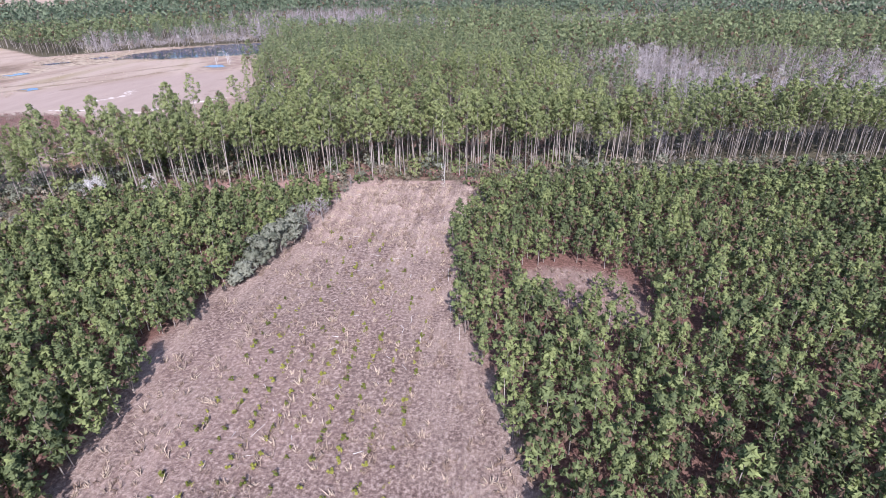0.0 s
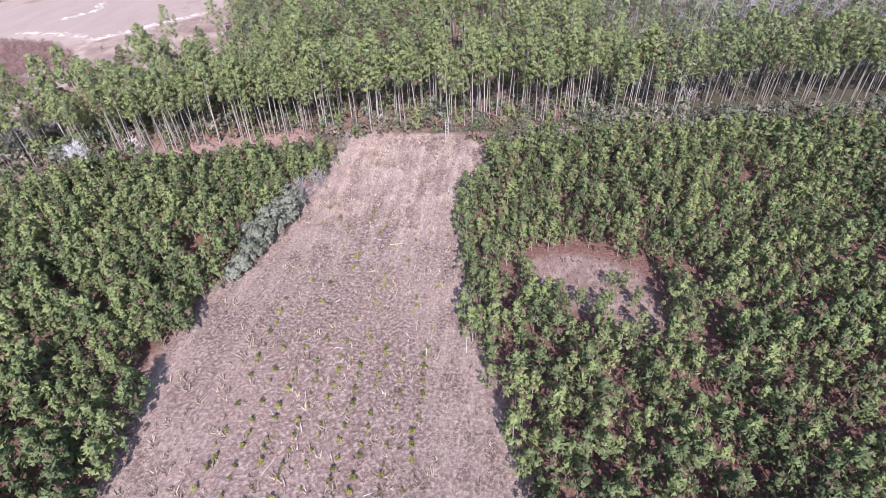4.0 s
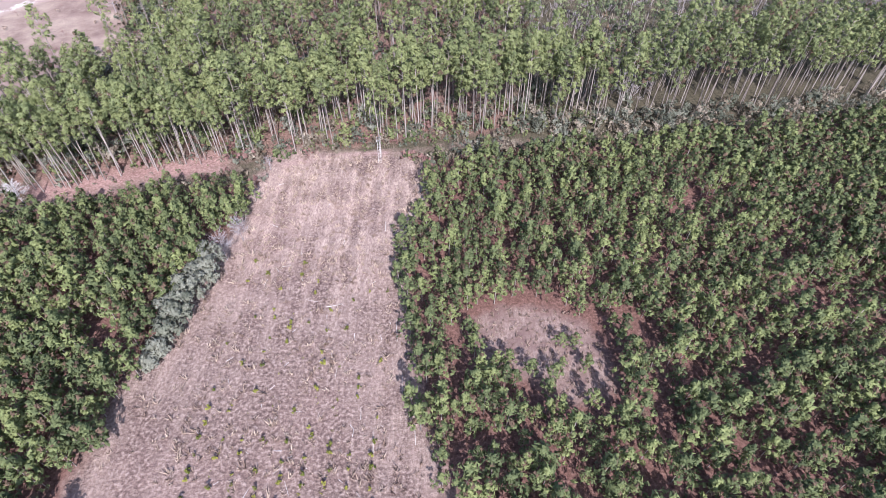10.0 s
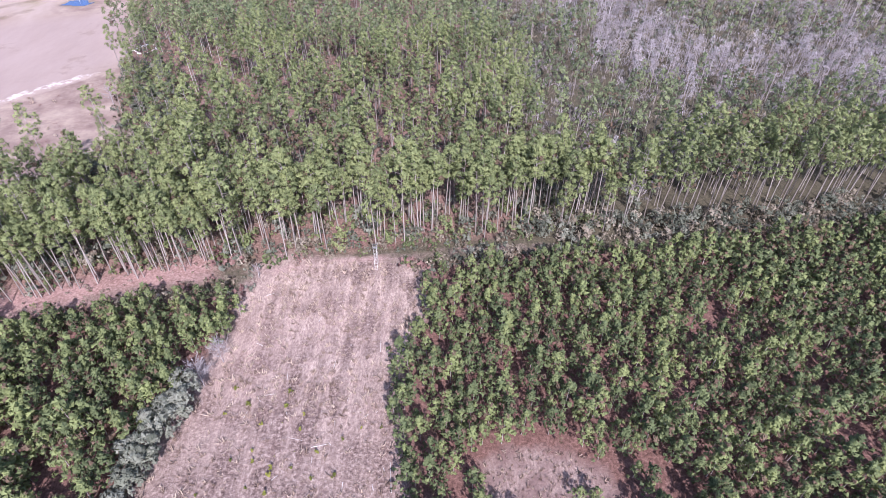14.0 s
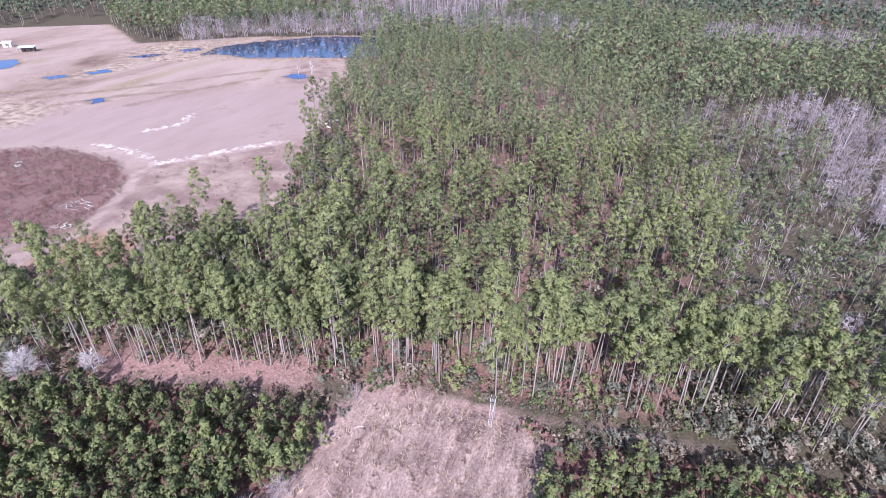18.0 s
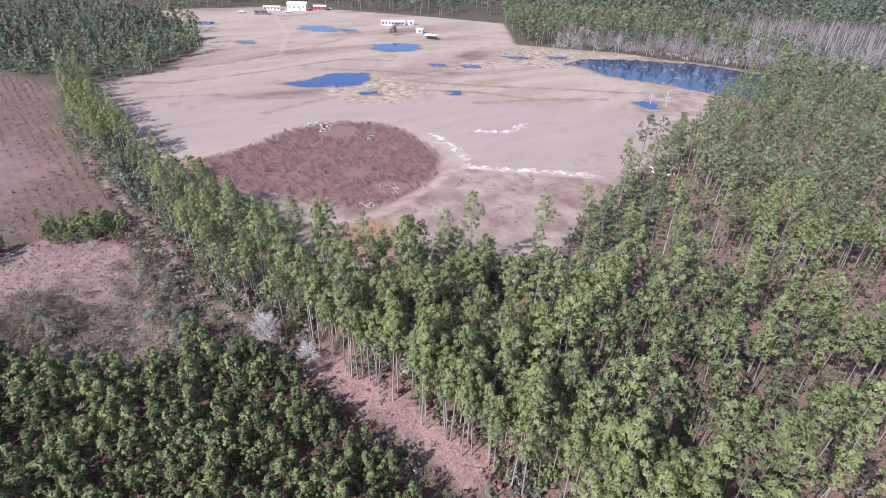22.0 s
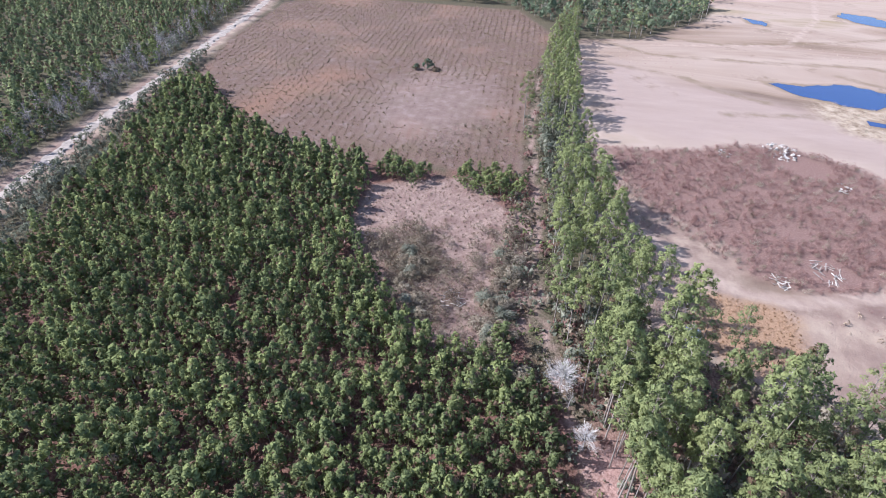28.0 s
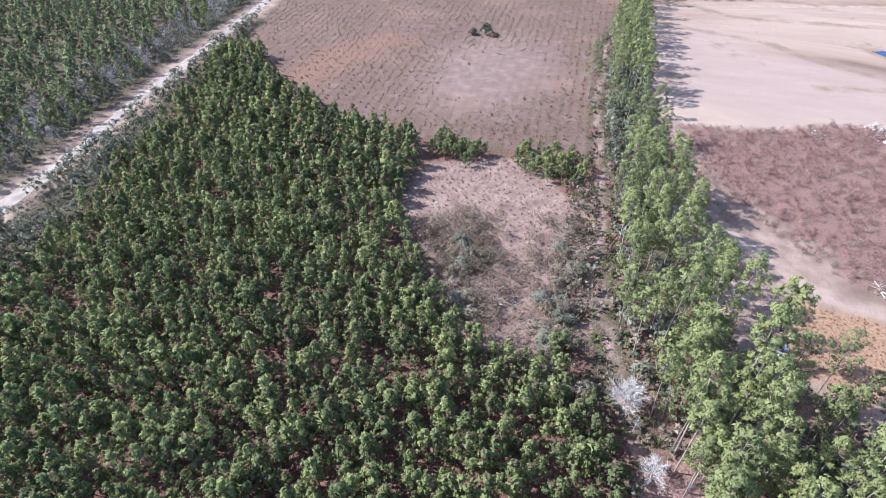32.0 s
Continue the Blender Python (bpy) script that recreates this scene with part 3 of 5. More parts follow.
def bare_tree(gen, tall=9.0, boughs=9, twigs=6, thick=0.12, spread=1.0):
    """A leafless tree: stem, boughs and fine twigs as slender spikes."""
    v, t = tube([(0, 0, -0.1), (gen.uniform(-0.2, 0.2), gen.uniform(-0.2, 0.2), tall * 0.5), (gen.uniform(-0.4, 0.4), gen.uniform(-0.4, 0.4), tall * 0.92)],
                [thick, thick * 0.7, thick * 0.15], 5)
    tv, tt, base = [v], [t], len(v)
    for k in range(boughs):
        h = tall * (0.25 + 0.6 * k / boughs)
        a = k * 2.4 + gen.uniform(-0.6, 0.6)
        ln = tall * gen.uniform(0.22, 0.38) * spread * (1.15 - 0.6 * k / boughs)
        e = np.array([math.cos(a) * ln, math.sin(a) * ln, h + ln * gen.uniform(0.35, 0.9)])
        v, t = tube([(0, 0, h), e * (0.55, 0.55, 1) - (0, 0, ln * 0.2), e], [thick * 0.28, thick * 0.2, thick * 0.06], 3)
        tv.append(v), tt.append(t + base)
        base += len(v)
        for j in range(twigs):
            f = gen.uniform(0.35, 1.0)
            p = np.array([0, 0, h]) * (1 - f) + e * f
            d = (e - (0, 0, h)) / ln * 0.6 + gen.normal(0, 0.6, 3) + (0, 0, 0.35)
            q = p + d * ln * gen.uniform(0.25, 0.5)
            s = np.cross(d, gen.normal(0, 1, 3))
            s = s / (np.linalg.norm(s) + 1e-9) * thick * 0.2
            tv.append(np.array([p - s, p + s, q]))
            tt.append(np.array([[0, 1, 2]]) + base)
            base += 3
    return np.concatenate(tv), np.concatenate(tt)


def shrub(gen, tall=1.6, wide=1.2, clusters=7, count=6, size=0.4):
    a = gen.uniform(0, 2 * math.pi, clusters)
    r = wide * np.sqrt(gen.uniform(0, 1, clusters)) * 0.8
    h = tall * gen.uniform(0.25, 0.9, clusters) * (1 - 0.45 * (r / wide) ** 2)
    cs = np.stack([r * np.cos(a), r * np.sin(a), h], 1)
    out = np.stack([np.cos(a) * 0.6, np.sin(a) * 0.6, np.full(clusters, 0.7)], 1)
    return sprays(cs, out, count, size, 0.22 * wide, gen)


def broom(gen, tall=1.7, wide=1.0, twigs=60, thick=1.0):
    """A leafless bush: a fan of fine upright twigs."""
    a, r = gen.uniform(0, 6.28, twigs), np.sqrt(gen.uniform(0, 1, twigs)) * wide
    foot = np.stack([r * np.cos(a) * 0.45, r * np.sin(a) * 0.45, gen.uniform(0, 0.45, twigs) * tall], 1)
    tip = np.stack([r * np.cos(a) * 1.1, r * np.sin(a) * 1.1, tall * gen.uniform(0.55, 1.05, twigs) * (1 - 0.35 * (r / wide) ** 2)], 1)
    tip[:, 2] = np.maximum(tip[:, 2], foot[:, 2] + 0.3)
    b = gen.uniform(0, 6.28, twigs)
    s = np.stack([np.cos(b), np.sin(b), 0 * b], 1) * gen.uniform(0.028, 0.06, (twigs, 1)) * thick
    mid = foot * 0.45 + tip * 0.55
    v = np.stack([foot + (mid - foot) * 0.2, mid - s * 0.3 + (tip - foot) * 0.2, tip], 1)
    v[:, 0] -= s
    v[:, 1] += s
    return v.reshape(-1, 3), np.arange(3 * twigs).reshape(-1, 3)


def tuft(gen, tall=0.6, blades=5, wide=0.3):
    v, t = [], []
    for k in range(blades):
        a = gen.uniform(0, 6.28)
        p = np.array([gen.uniform(-wide, wide) * 0.5, gen.uniform(-wide, wide) * 0.5, 0])
        s = np.array([math.cos(a), math.sin(a), 0]) * 0.09
        q = p + (gen.uniform(-wide, wide), gen.uniform(-wide, wide), tall * gen.uniform(0.6, 1.1))
        v += [p - s, p + s, q]
        t.append((3 * k, 3 * k + 1, 3 * k + 2))
    return np.array(v), np.array(t)


def scatter(poly, step, jitter=0.35, turn=0.0, across=None, sway=None):
    """Points in rows over a polygon."""
    p = np.array(poly, float)
    mid = (p.min(0) + p.max(0)) / 2
    half = np.hypot(*(p.max(0) - p.min(0))) / 2 + step
    across = across or step
    gx, gy = np.meshgrid(np.arange(-half, half, step), np.arange(-half, half, across))
    gx, gy = gx.ravel(), gy.ravel()
    gx, gy = gx + rng.uniform(-jitter, jitter, gx.shape) * step, gy + rng.uniform(-1, 1, gy.shape) * across * (jitter if sway is None else sway)
    c, s = math.cos(radians(turn)), math.sin(radians(turn))
    x, y = mid[0] + c * gx - s * gy, mid[1] + s * gx + c * gy
    keep = inside(poly, x, y)
    return x[keep], y[keep]


def planted(name, kinds, x, y, low, high, label, category, tint=(0.05, 0.9), lean=0.03, squash=(0.9, 1.1)):
    """Many plants in one mesh: kinds are lists of (vertices, triangles, material)."""
    n = len(x)
    z = ground_height(x, y)
    which = rng.integers(0, len(kinds), n)
    size, spin = rng.uniform(low, high, n), rng.uniform(0, 2 * math.pi, n)
    wide = rng.uniform(*squash, n)
    hue = rng.uniform(*tint, n)
    lx, ly = rng.normal(0, lean, n), rng.normal(0, lean, n)
    mats = []
    for kind in kinds:
        for _, _, mt in kind:
            if mt not in mats:
                mats.append(mt)
    vs, ts, hs, ix, base = [], [], [], [], 0
    for k, kind in enumerate(kinds):
        sel = np.where(which == k)[0]
        if not len(sel):
            continue
        c, s = np.cos(spin[sel]), np.sin(spin[sel])
        for v, t, mt in kind:
            if v.shape[1] == 3:
                v = np.concatenate([v, own_normals(v, t), np.zeros((len(v), 1))], 1)
            px = (v[None, :, 0] * c[:, None] - v[None, :, 1] * s[:, None]) * (size * wide)[sel][:, None]
            py = (v[None, :, 0] * s[:, None] + v[None, :, 1] * c[:, None]) * (size * wide)[sel][:, None]
            pz = v[None, :, 2] * size[sel][:, None]
            px, py = px + pz * lx[sel][:, None] + x[sel][:, None], py + pz * ly[sel][:, None] + y[sel][:, None]
            nx = v[None, :, 3] * c[:, None] - v[None, :, 4] * s[:, None]
            ny = v[None, :, 3] * s[:, None] + v[None, :, 4] * c[:, None]
            nz, nh = np.broadcast_to(v[None, :, 5], nx.shape), np.broadcast_to(v[None, :, 6], nx.shape)
            vs.append(np.stack([px, py, pz + z[sel][:, None], nx, ny, nz, nh], -1).reshape(-1, 7))
            ts.append((t[None] + (np.arange(len(sel)) * len(v))[:, None, None]).reshape(-1, 3) + base)
            hs.append(np.repeat(hue[sel], len(v)))
            ix.append(np.full(len(sel) * len(t), mats.index(mt)))
            base += len(sel) * len(v)
    me = mesh_of(name, np.concatenate(vs), np.concatenate(ts), mats, np.concatenate(hs), np.concatenate(ix))
    return tagged(new(name, me), label, category, kind="stuff")


def tree_thing(name, crown, trunk, crown_mat, trunk_mat, label, category, group, hue, crown_name="crown"):
    """One tree as a thing: an Empty at its foot, its trunk and its crown."""
    top = tagged(new(name), label, category, group)
    for nm, (v, t), mt in (("trunk", trunk, trunk_mat), (crown_name, crown, crown_mat)):
        ob = new(nm, mesh_of(nm, v, t, [mt], np.full(len(v), hue)))
        ob.parent = top
    return top


def near_first(x, y, spots, count):
    """Which of the points lie nearest to the given spots: the first count of them."""
    d = np.min([np.hypot(x - a, y - b) for a, b in spots], 0)
    order = np.argsort(d)
    return order[:count], order[count:]


def stand_at(base_things, x, y, low, high):
    """Copies of a few model trees at the given places; the models themselves take the first places."""
    z = ground_height(x, y)
    for k in range(len(x)):
        s = rng.uniform(low, high)
        m = pose(x[k], y[k], z[k], rng.normal(0, 1.5), rng.normal(0, 1.5), rng.uniform(0, 360))
        model = base_things[k % len(base_things)]
        if k < len(base_things):
            ob = model
            ob.matrix_basis = m
        else:
            ob = copy_thing(model, m)
        ob.scale = (s * rng.uniform(0.92, 1.08),) * 2 + (s,)


# ---- ground: one sheet to the horizon ----
def ground_sheet():
    def axis(lo, hi, step):
        inner = np.arange(lo, hi + step, step)
        far = np.array([4, 10, 22, 45, 80, 140, 240, 420, 700, 1150, 1900, 3000, 4600.0])
        return np.concatenate([lo - far[::-1], inner, inner[-1] + far])
    ax, ay = axis(-480, 190, 3.0), axis(-130, 390, 3.0)
    gx, gy = np.meshgrid(ax, ay)
    x, y = gx.ravel(), gy.ravel()
    n, m = len(ax), len(ay)
    i, j = np.meshgrid(np.arange(n - 1), np.arange(m - 1))
    a = (j * n + i).ravel()
    tris = np.concatenate([np.stack([a, a + 1, a + n + 1], 1), np.stack([a, a + n + 1, a + n], 1)])
    me = mesh_of("ground", np.stack([x, y, ground_height(x, y)], 1), tris, [ground_material()], smooth=True)

    def mask(name, value):
        at = me.attributes.new(name, "FLOAT", "POINT")
        at.data.foreach_set("value", np.clip(value, -40, 40).astype(np.float32))
    mask("grove", 3 + np.max([depth_in(p, x, y) for p in (PLANT_EAST, PLANT_WEST, CLUMP_A, CLUMP_B)], 0))
    mask("strip", depth_in(STRIP, x, y) + np.where(x < -25, 3.0, 1.6))
    mask("slashed", np.minimum(depth_in(STRIP, x, y), 52 - y))
    mask("opening", np.maximum(depth_in(CLEARING, x, y), depth_in(GAP, x, y)))
    mask("stand", np.minimum(depth_in(STAND, x, y), 18 - x))
    mask("sedge", np.maximum(np.maximum(24 - np.hypot((x + 250) / 1.1, y - 282), 9 - np.hypot(x + 252, (y - 236) / 2.2)), np.maximum(21 - np.hypot((x + 236) / 1.2, y - 164), np.where(x + 0.15 * y < -186, 9 + depth_in(SWAMP, x, y), 3 + depth_in(SWAMP, x, y)))))
    mask("meadow", np.max([depth_in(p, x, y) for p in (MEADOW, FIELD_WEST, FIELD_EAST)], 0))
    mask("smooth_sand", depth_in(SMOOTH, x, y))
    mask("brush", depth_in(BRUSH, x, y))
    mask("waste", np.max([depth_in(WASTE, x, y) + 1.5, depth_in(WASTE_WEST, x, y) + 3.5, 15 - np.hypot(x + 152, (y - 276) / 2), 6 - from_line(ROAD, x, y)], 0))
    mask("orange", depth_in(ORANGE, x, y))
    mask("stubble", depth_in(STUBBLE, x, y))
    mask("lane", 0.65 - from_line(LANE, x, y))
    mask("straw", 2.9 - from_line([(-78, 79.5), (-62, 84), (-45, 89)], x, y))
    mask("track", np.maximum(1.7 - np.min([from_line(l, x, y) for l in TRACKS], 0), 14 - np.hypot(x + 472, (y - 212) / 2)))
    mask("white_sand", np.maximum(0.55 - from_line([(-170, 158), (-150, 157), (-138, 152), (-113, 184)], x, y),
                                  0.7 - from_line([(-165, 174), (-158, 184), (-163, 196)], x, y)))
    mask("rust", 6.0 - from_line([(-215, -28), (-197, -36), (-176, -40)], x, y))
    mask("bare", 20.0 - np.hypot((x + 202) / 1.5, y - 15))
    mask("ditch", 1.3 - np.min([from_line(l, x, y) for l in DITCHES], 0))
    mask("shore", np.max([depth_in(p, x, y) + 1.6 for p in PONDS + [SWAMP]], 0))
    return tagged(new("ground", me), "flat sandy lowland of dead grass, straw and bare earth", "ground", kind="structure")


ground_sheet()


def ragged(poly, step, amount, gen):
    out = []
    for (x0, y0), (x1, y1) in zip(poly, poly[1:] + poly[:1]):
        k = max(1, int(math.hypot(x1 - x0, y1 - y0) / step))
        out += [(x0 + (x1 - x0) * f / k + gen.normal(0, amount), y0 + (y1 - y0) * f / k + gen.normal(0, amount)) for f in range(k)]
    return out


# the sky's reflection is put into the ponds' base colour as blue
WATER = water_material("sky_tinted_pond_water", (0.020, 0.044, 0.145))
# darker base stands in for the trees mirrored in the swamp
DARK_WATER = water_material("reflection_dark_swamp_water", (0.009, 0.02, 0.062))
for k, poly in enumerate(PONDS + [SWAMP]):
    edge = ragged(poly, 2.6, 0.85, rng)
    pts = [Vector((x, y, 0.06)) for x, y in edge]
    tris = tessellate_polygon([pts])
    me = mesh_of("water", [tuple(p) for p in pts], [(a, b, c) if (pts[b] - pts[a]).cross(pts[c] - pts[a]).z > 0 else (a, c, b) for a, b, c in tris], [DARK_WATER if poly is SWAMP else WATER])
    tagged(new("water", me), "still pond water with reflected blue put into its colour", "water", kind="structure")


def road_strip():
    pts = np.array(ROAD, float)
    seg = np.r_[0, np.cumsum(np.hypot(*np.diff(pts, axis=0).T))]
    s = np.arange(0, seg[-1], 1.6)
    x, y = np.interp(s, seg, pts[:, 0]), np.interp(s, seg, pts[:, 1])
    dx, dy = np.gradient(x), np.gradient(y)
    ln = np.hypot(dx, dy)
    nx, ny = -dy / ln, dx / ln
    offs = [(-2.0, 0.02, 0.5), (-1.2, 0.05, 0.15), (0, 0.07, 0.0), (1.2, 0.05, 0.15), (2.0, 0.02, 0.5)]
    v = []
    for o, z, j in offs:
        oo = o + rng.normal(0, 1, len(s)) * j
        v.append(np.stack([x + nx * oo, y + ny * oo, ground_height(x, y) + z + 0.02], 1))
    n = len(s)
    v, t = np.concatenate(v), []
    for k in range(len(offs) - 1):
        a = np.arange(n - 1) + k * n
        t += [np.stack([a, a + 1, a + n + 1], 1), np.stack([a, a + n + 1, a + n], 1)]
    me = mesh_of("road", v, np.concatenate(t), [plain("white_sand_road", (0.30, 0.26, 0.235), 0.95, scale=0.5, spread=0.4, bump=0.3, spec=0.1)], smooth=True)
    tagged(new("road", me), "straight unpaved road of pale sand", "road", kind="structure")


road_strip()

# ---- planted young pines ----
gen = np.random.default_rng(5)
YOUNG = [young_pine(gen, 6.1 + 0.15 * k, wide=gen.uniform(1.08, 1.24)) for k in range(5)]
YOUNG_LOW = [young_pine(gen, 6.2, 22, 7, 0.52, 1.18, 0.44, 0.34) for k in range(4)]
YOUNG_FAR = [young_pine(gen, 6.2, 15, 7, 0.66, 1.18, 0.5, 0.42) for k in range(4)]


def kinds_of(trees, leaf, bark):
    return [[(c[0], c[1], leaf), (t[0], t[1], bark)] for c, t in trees]


ex, ey = scatter(PLANT_EAST, 1.95, 0.5, 14, 2.9, 0.2)
keep = (depth_in(CLEARING, ex, ey) < -0.6) & (rng.uniform(0, 1, len(ex)) > 0.07)
lumps = np.sin(ex * 0.55 + 1.2 * np.sin(ey * 0.21)) * np.sin(ey * 0.47 + np.sin(ex * 0.3)) + 0.5 * np.sin(ex * 0.17 + ey * 0.13)
keep &= lumps + rng.uniform(-0.4, 0.4, len(ex)) > -1.12
for a, b, r in ((13, 76, 2.2), (36, 60, 2.0), (44, 41, 2.4), (30, 44, 2.0), (2, 38, 2.2), (58, 52, 2.2)):
    keep &= np.hypot(ex - a, ey - b) > r
ex, ey = ex[keep], ey[keep]
wx, wy = scatter(PLANT_WEST, 1.95, 0.55, -12, 2.45)
lumps = np.sin(wx * 0.5 + 1.2 * np.sin(wy * 0.23)) * np.sin(wy * 0.43 + np.sin(wx * 0.31)) + 0.5 * np.sin(wx * 0.15 + wy * 0.12)
keep = (rng.uniform(0, 1, len(wx)) > 0.06) & (lumps + rng.uniform(-0.4, 0.4, len(wx)) > -1.15) & (from_line([(-41, 43), (-40, 50), (-38, 56), (-36.5, 63), (-34.8, 67)], wx, wy) > 2.6) & (from_line(LANE, wx, wy) > 4.2) & (depth_in(GAP, wx, wy) < -0.5)
wx, wy = wx[keep], wy[keep]
for clump in (CLUMP_A, CLUMP_B):
    cx, cy = scatter(clump, 2.0, 0.6)
    planted("low_pines", kinds_of(YOUNG[:3], LEAF_YOUNG, BARK), cx, cy, 0.3, 0.8, "low clump of bushy green pines at the field's edge", "pine trees", (0.1, 0.9), 0.08, (1.1, 1.7))

ei, er = near_first(ex, ey, [(-5, 62), (-4, 40), (12, 40), (20, 45), (8, 55), (2, 30), (0, 80)], 160)
wi, wr = near_first(wx, wy, [(-44, 45), (-47, 25), (-38, 74), (-62, 74), (-92, 52), (-105, 33)], 140)
young_things = []
for k, (crown, trunk) in enumerate(YOUNG):
    young_things.append(tree_thing("young_pine", crown, trunk, LEAF_YOUNG, BARK, "young planted pine with dense green needles and a thin stem", "pine tree",
                                   "planted young pines", 0.15 + 0.15 * k))
stand_at(young_things, np.r_[ex[ei], wx[wi]], np.r_[ey[ei], wy[wi]], 0.62, 1.15)
planted("young_pines_east", kinds_of(YOUNG, LEAF_YOUNG, BARK), ex[er][ex[er] + 0.6 * ey[er] < 104], ey[er][ex[er] + 0.6 * ey[er] < 104], 0.62, 1.2, "dense rows of young planted green pines", "pine trees")
planted("young_pines_far_east", kinds_of(YOUNG_LOW, LEAF_YOUNG, BARK), ex[er][ex[er] + 0.6 * ey[er] >= 104], ey[er][ex[er] + 0.6 * ey[er] >= 104], 0.8, 1.15, "dense rows of young planted green pines", "pine trees")
away = (wx[wr] < -118) | (wy[wr] < -42)
planted("young_pines_far_west", kinds_of(YOUNG_LOW[:2] + YOUNG_FAR[:2], LEAF_YOUNG, BARK), wx[wr][away], wy[wr][away], 0.6, 1.2, "dense rows of young planted green pines", "pine trees")
planted("young_pines_west", kinds_of(YOUNG, LEAF_YOUNG, BARK), wx[wr][~away], wy[wr][~away], 0.68, 1.25, "dense rows of young planted green pines", "pine trees")

# ---- grown pines ----
TALL = [tall_pine(gen, 17 + 0.6 * k, 26, 18, 0.47, 4, True, 0.52, 1.12, 0.0, 0.35) for k in range(6)]
TALL_FINE = [tall_pine(gen, 17 + 0.6 * k, 32, 32, 0.42, 6, True, 0.53, 1.12, 0.0, 0.30) for k in range(6)]
FULL = [tall_pine(gen, 16 + 0.6 * k, 29, 19, 0.47, 4, True, 0.55, 1.2, 0.42 + 0.03 * k, 0.32) for k in range(5)]
FULL_FINE = [tall_pine(gen, 16 + 0.6 * k, 32, 33, 0.42, 6, True, 0.57, 1.2, 0.42 + 0.03 * k, 0.27) for k in range(5)]
TALL_LOW = [tall_pine(gen, 17.5, 15, 12, 0.62, 3, False, 0.75, 1.15, 0.45, 0.42) for k in range(5)]
sx, sy = scatter(STAND, 3.55, 0.5, 6, 3.6)
thin = rng.uniform(0, 1, len(sx))
west_side = inside([(-110, 70), (-58, 84), (-66, 200), (-115, 200)], sx, sy)
lumps = np.sin(sx * 0.52 + 1.3 * np.sin(sy * 0.09)) * np.sin(sy * 0.36 + sx * 0.1) + 0.45 * np.sin(sx * 0.11 - sy * 0.13)
lumps = np.where(inside([(-56, 97), (-25, 97), (-20, 142), (-50, 144)], sx, sy), lumps + 0.35, lumps)
keep = (from_line(LANE, sx, sy) > 2.0) & (lumps + rng.uniform(-0.15, 0.15, len(sx)) > -0.36) & np.where(west_side, np.where((sx < -70) & (sy > 115), thin > 0.75, thin > 0.6), thin > 0.1)
for a, b, r in ((-12, 128, 4), (-30, 165, 6), (0, 150, 4), (-60, 160, 7), (-78, 120, 6), (-32, 238, 9), (-10, 210, 6)):
    keep &= np.hypot(sx - a, sy - b) > r
sx, sy = sx[keep], sy[keep]
tx, ty = scatter(TREELINE, 3.1, 0.45, -12)
thin = rng.uniform(0, 1, len(tx))
keep = np.where((tx < -150) & (tx > -200), thin > 0.7, thin > 0.15) & (from_line(LANE, tx, ty) > 1.8)
tx, ty = tx[keep], ty[keep]
ax_, ay_ = scatter(STAND_EAST, 3.3, 0.4)
# full-crowned pines in the tree line and the stand's open west side
mx, my = scatter([(-98, 77), (-82, 80), (-62, 86), (-48, 91), (-46, 110), (-58, 124), (-70, 160), (-92, 165), (-80, 137), (-86, 112), (-93, 90)], 5.0, 0.5)
keep = (from_line(LANE, mx, my) > 3.5) & ((mx > -66) | (my < 116))
mx, my = mx[keep], my[keep]
nx_, ny_ = scatter([(-107, 71), (-90, 76.5), (-78, 80.5), (-76, 92), (-95, 91), (-107, 87)], 4.1, 0.5)
keep = from_line(LANE, nx_, ny_) > 2.6
mx, my = np.r_[mx, nx_[keep]], np.r_[my, ny_[keep]]
# slim pines standing in the straw along the lane
rx = np.arange(-84, -42, 1.5) + rng.uniform(-0.8, 0.8, 28)
ry = 79.6 + (rx + 80) * 0.30 + rng.uniform(-0.8, 2.8, 28)
hx, hy = np.r_[tx, mx], np.r_[ty, my]
clear = from_line([(-110, 95), (-103, 91), (-97, 89)], hx, hy) > 4.5
hx, hy = hx[clear], hy[clear]
ux = np.linspace(-44, 36, 56) + rng.uniform(-0.7, 0.7, 56)
uy = np.interp(ux, [p[0] for p in LANE], [p[1] for p in LANE]) + rng.uniform(3.2, 15.0, 56)
px, py = np.r_[sx, ax_, rx, ux], np.r_[sy, ay_, ry, uy]
SPOTS = [(-62, 86), (-75, 83), (-85, 88), (-70, 90), (-50, 96), (-25, 98), (-10, 100), (5, 102), (20, 104)]
pi, pr = near_first(px, py, SPOTS, 160)
hi, hr = near_first(hx, hy, [(-100, 80), (-120, 74), (-140, 72), (-95, 100), (-80, 105), (-75, 92), (-65, 98), (-160, 66)], 150)
tall_things, full_things = [], []
for k, (crown, trunk) in enumerate(TALL_FINE):
    tall_things.append(tree_thing("tall_pine", crown, trunk, LEAF_PINE, BARK, "tall slender pine with bare grey-brown trunk and clumped crown", "pine tree",
                                  "grown pines along the lane", 0.2 + 0.1 * k))
for k, (crown, trunk) in enumerate(FULL_FINE):
    full_things.append(tree_thing("full_pine", crown, trunk, LEAF_PINE, BARK, "full-crowned tall pine with bright green needles", "pine tree", "pines in the tree line", 0.3 + 0.12 * k))
stand_at(tall_things, px[pi], py[pi], 0.68, 1.12)
stand_at(full_things, hx[hi], hy[hi], 0.6, 1.02)
qx, qy = px[pr], py[pr]
near = (qy < 190) & (qx > -215)
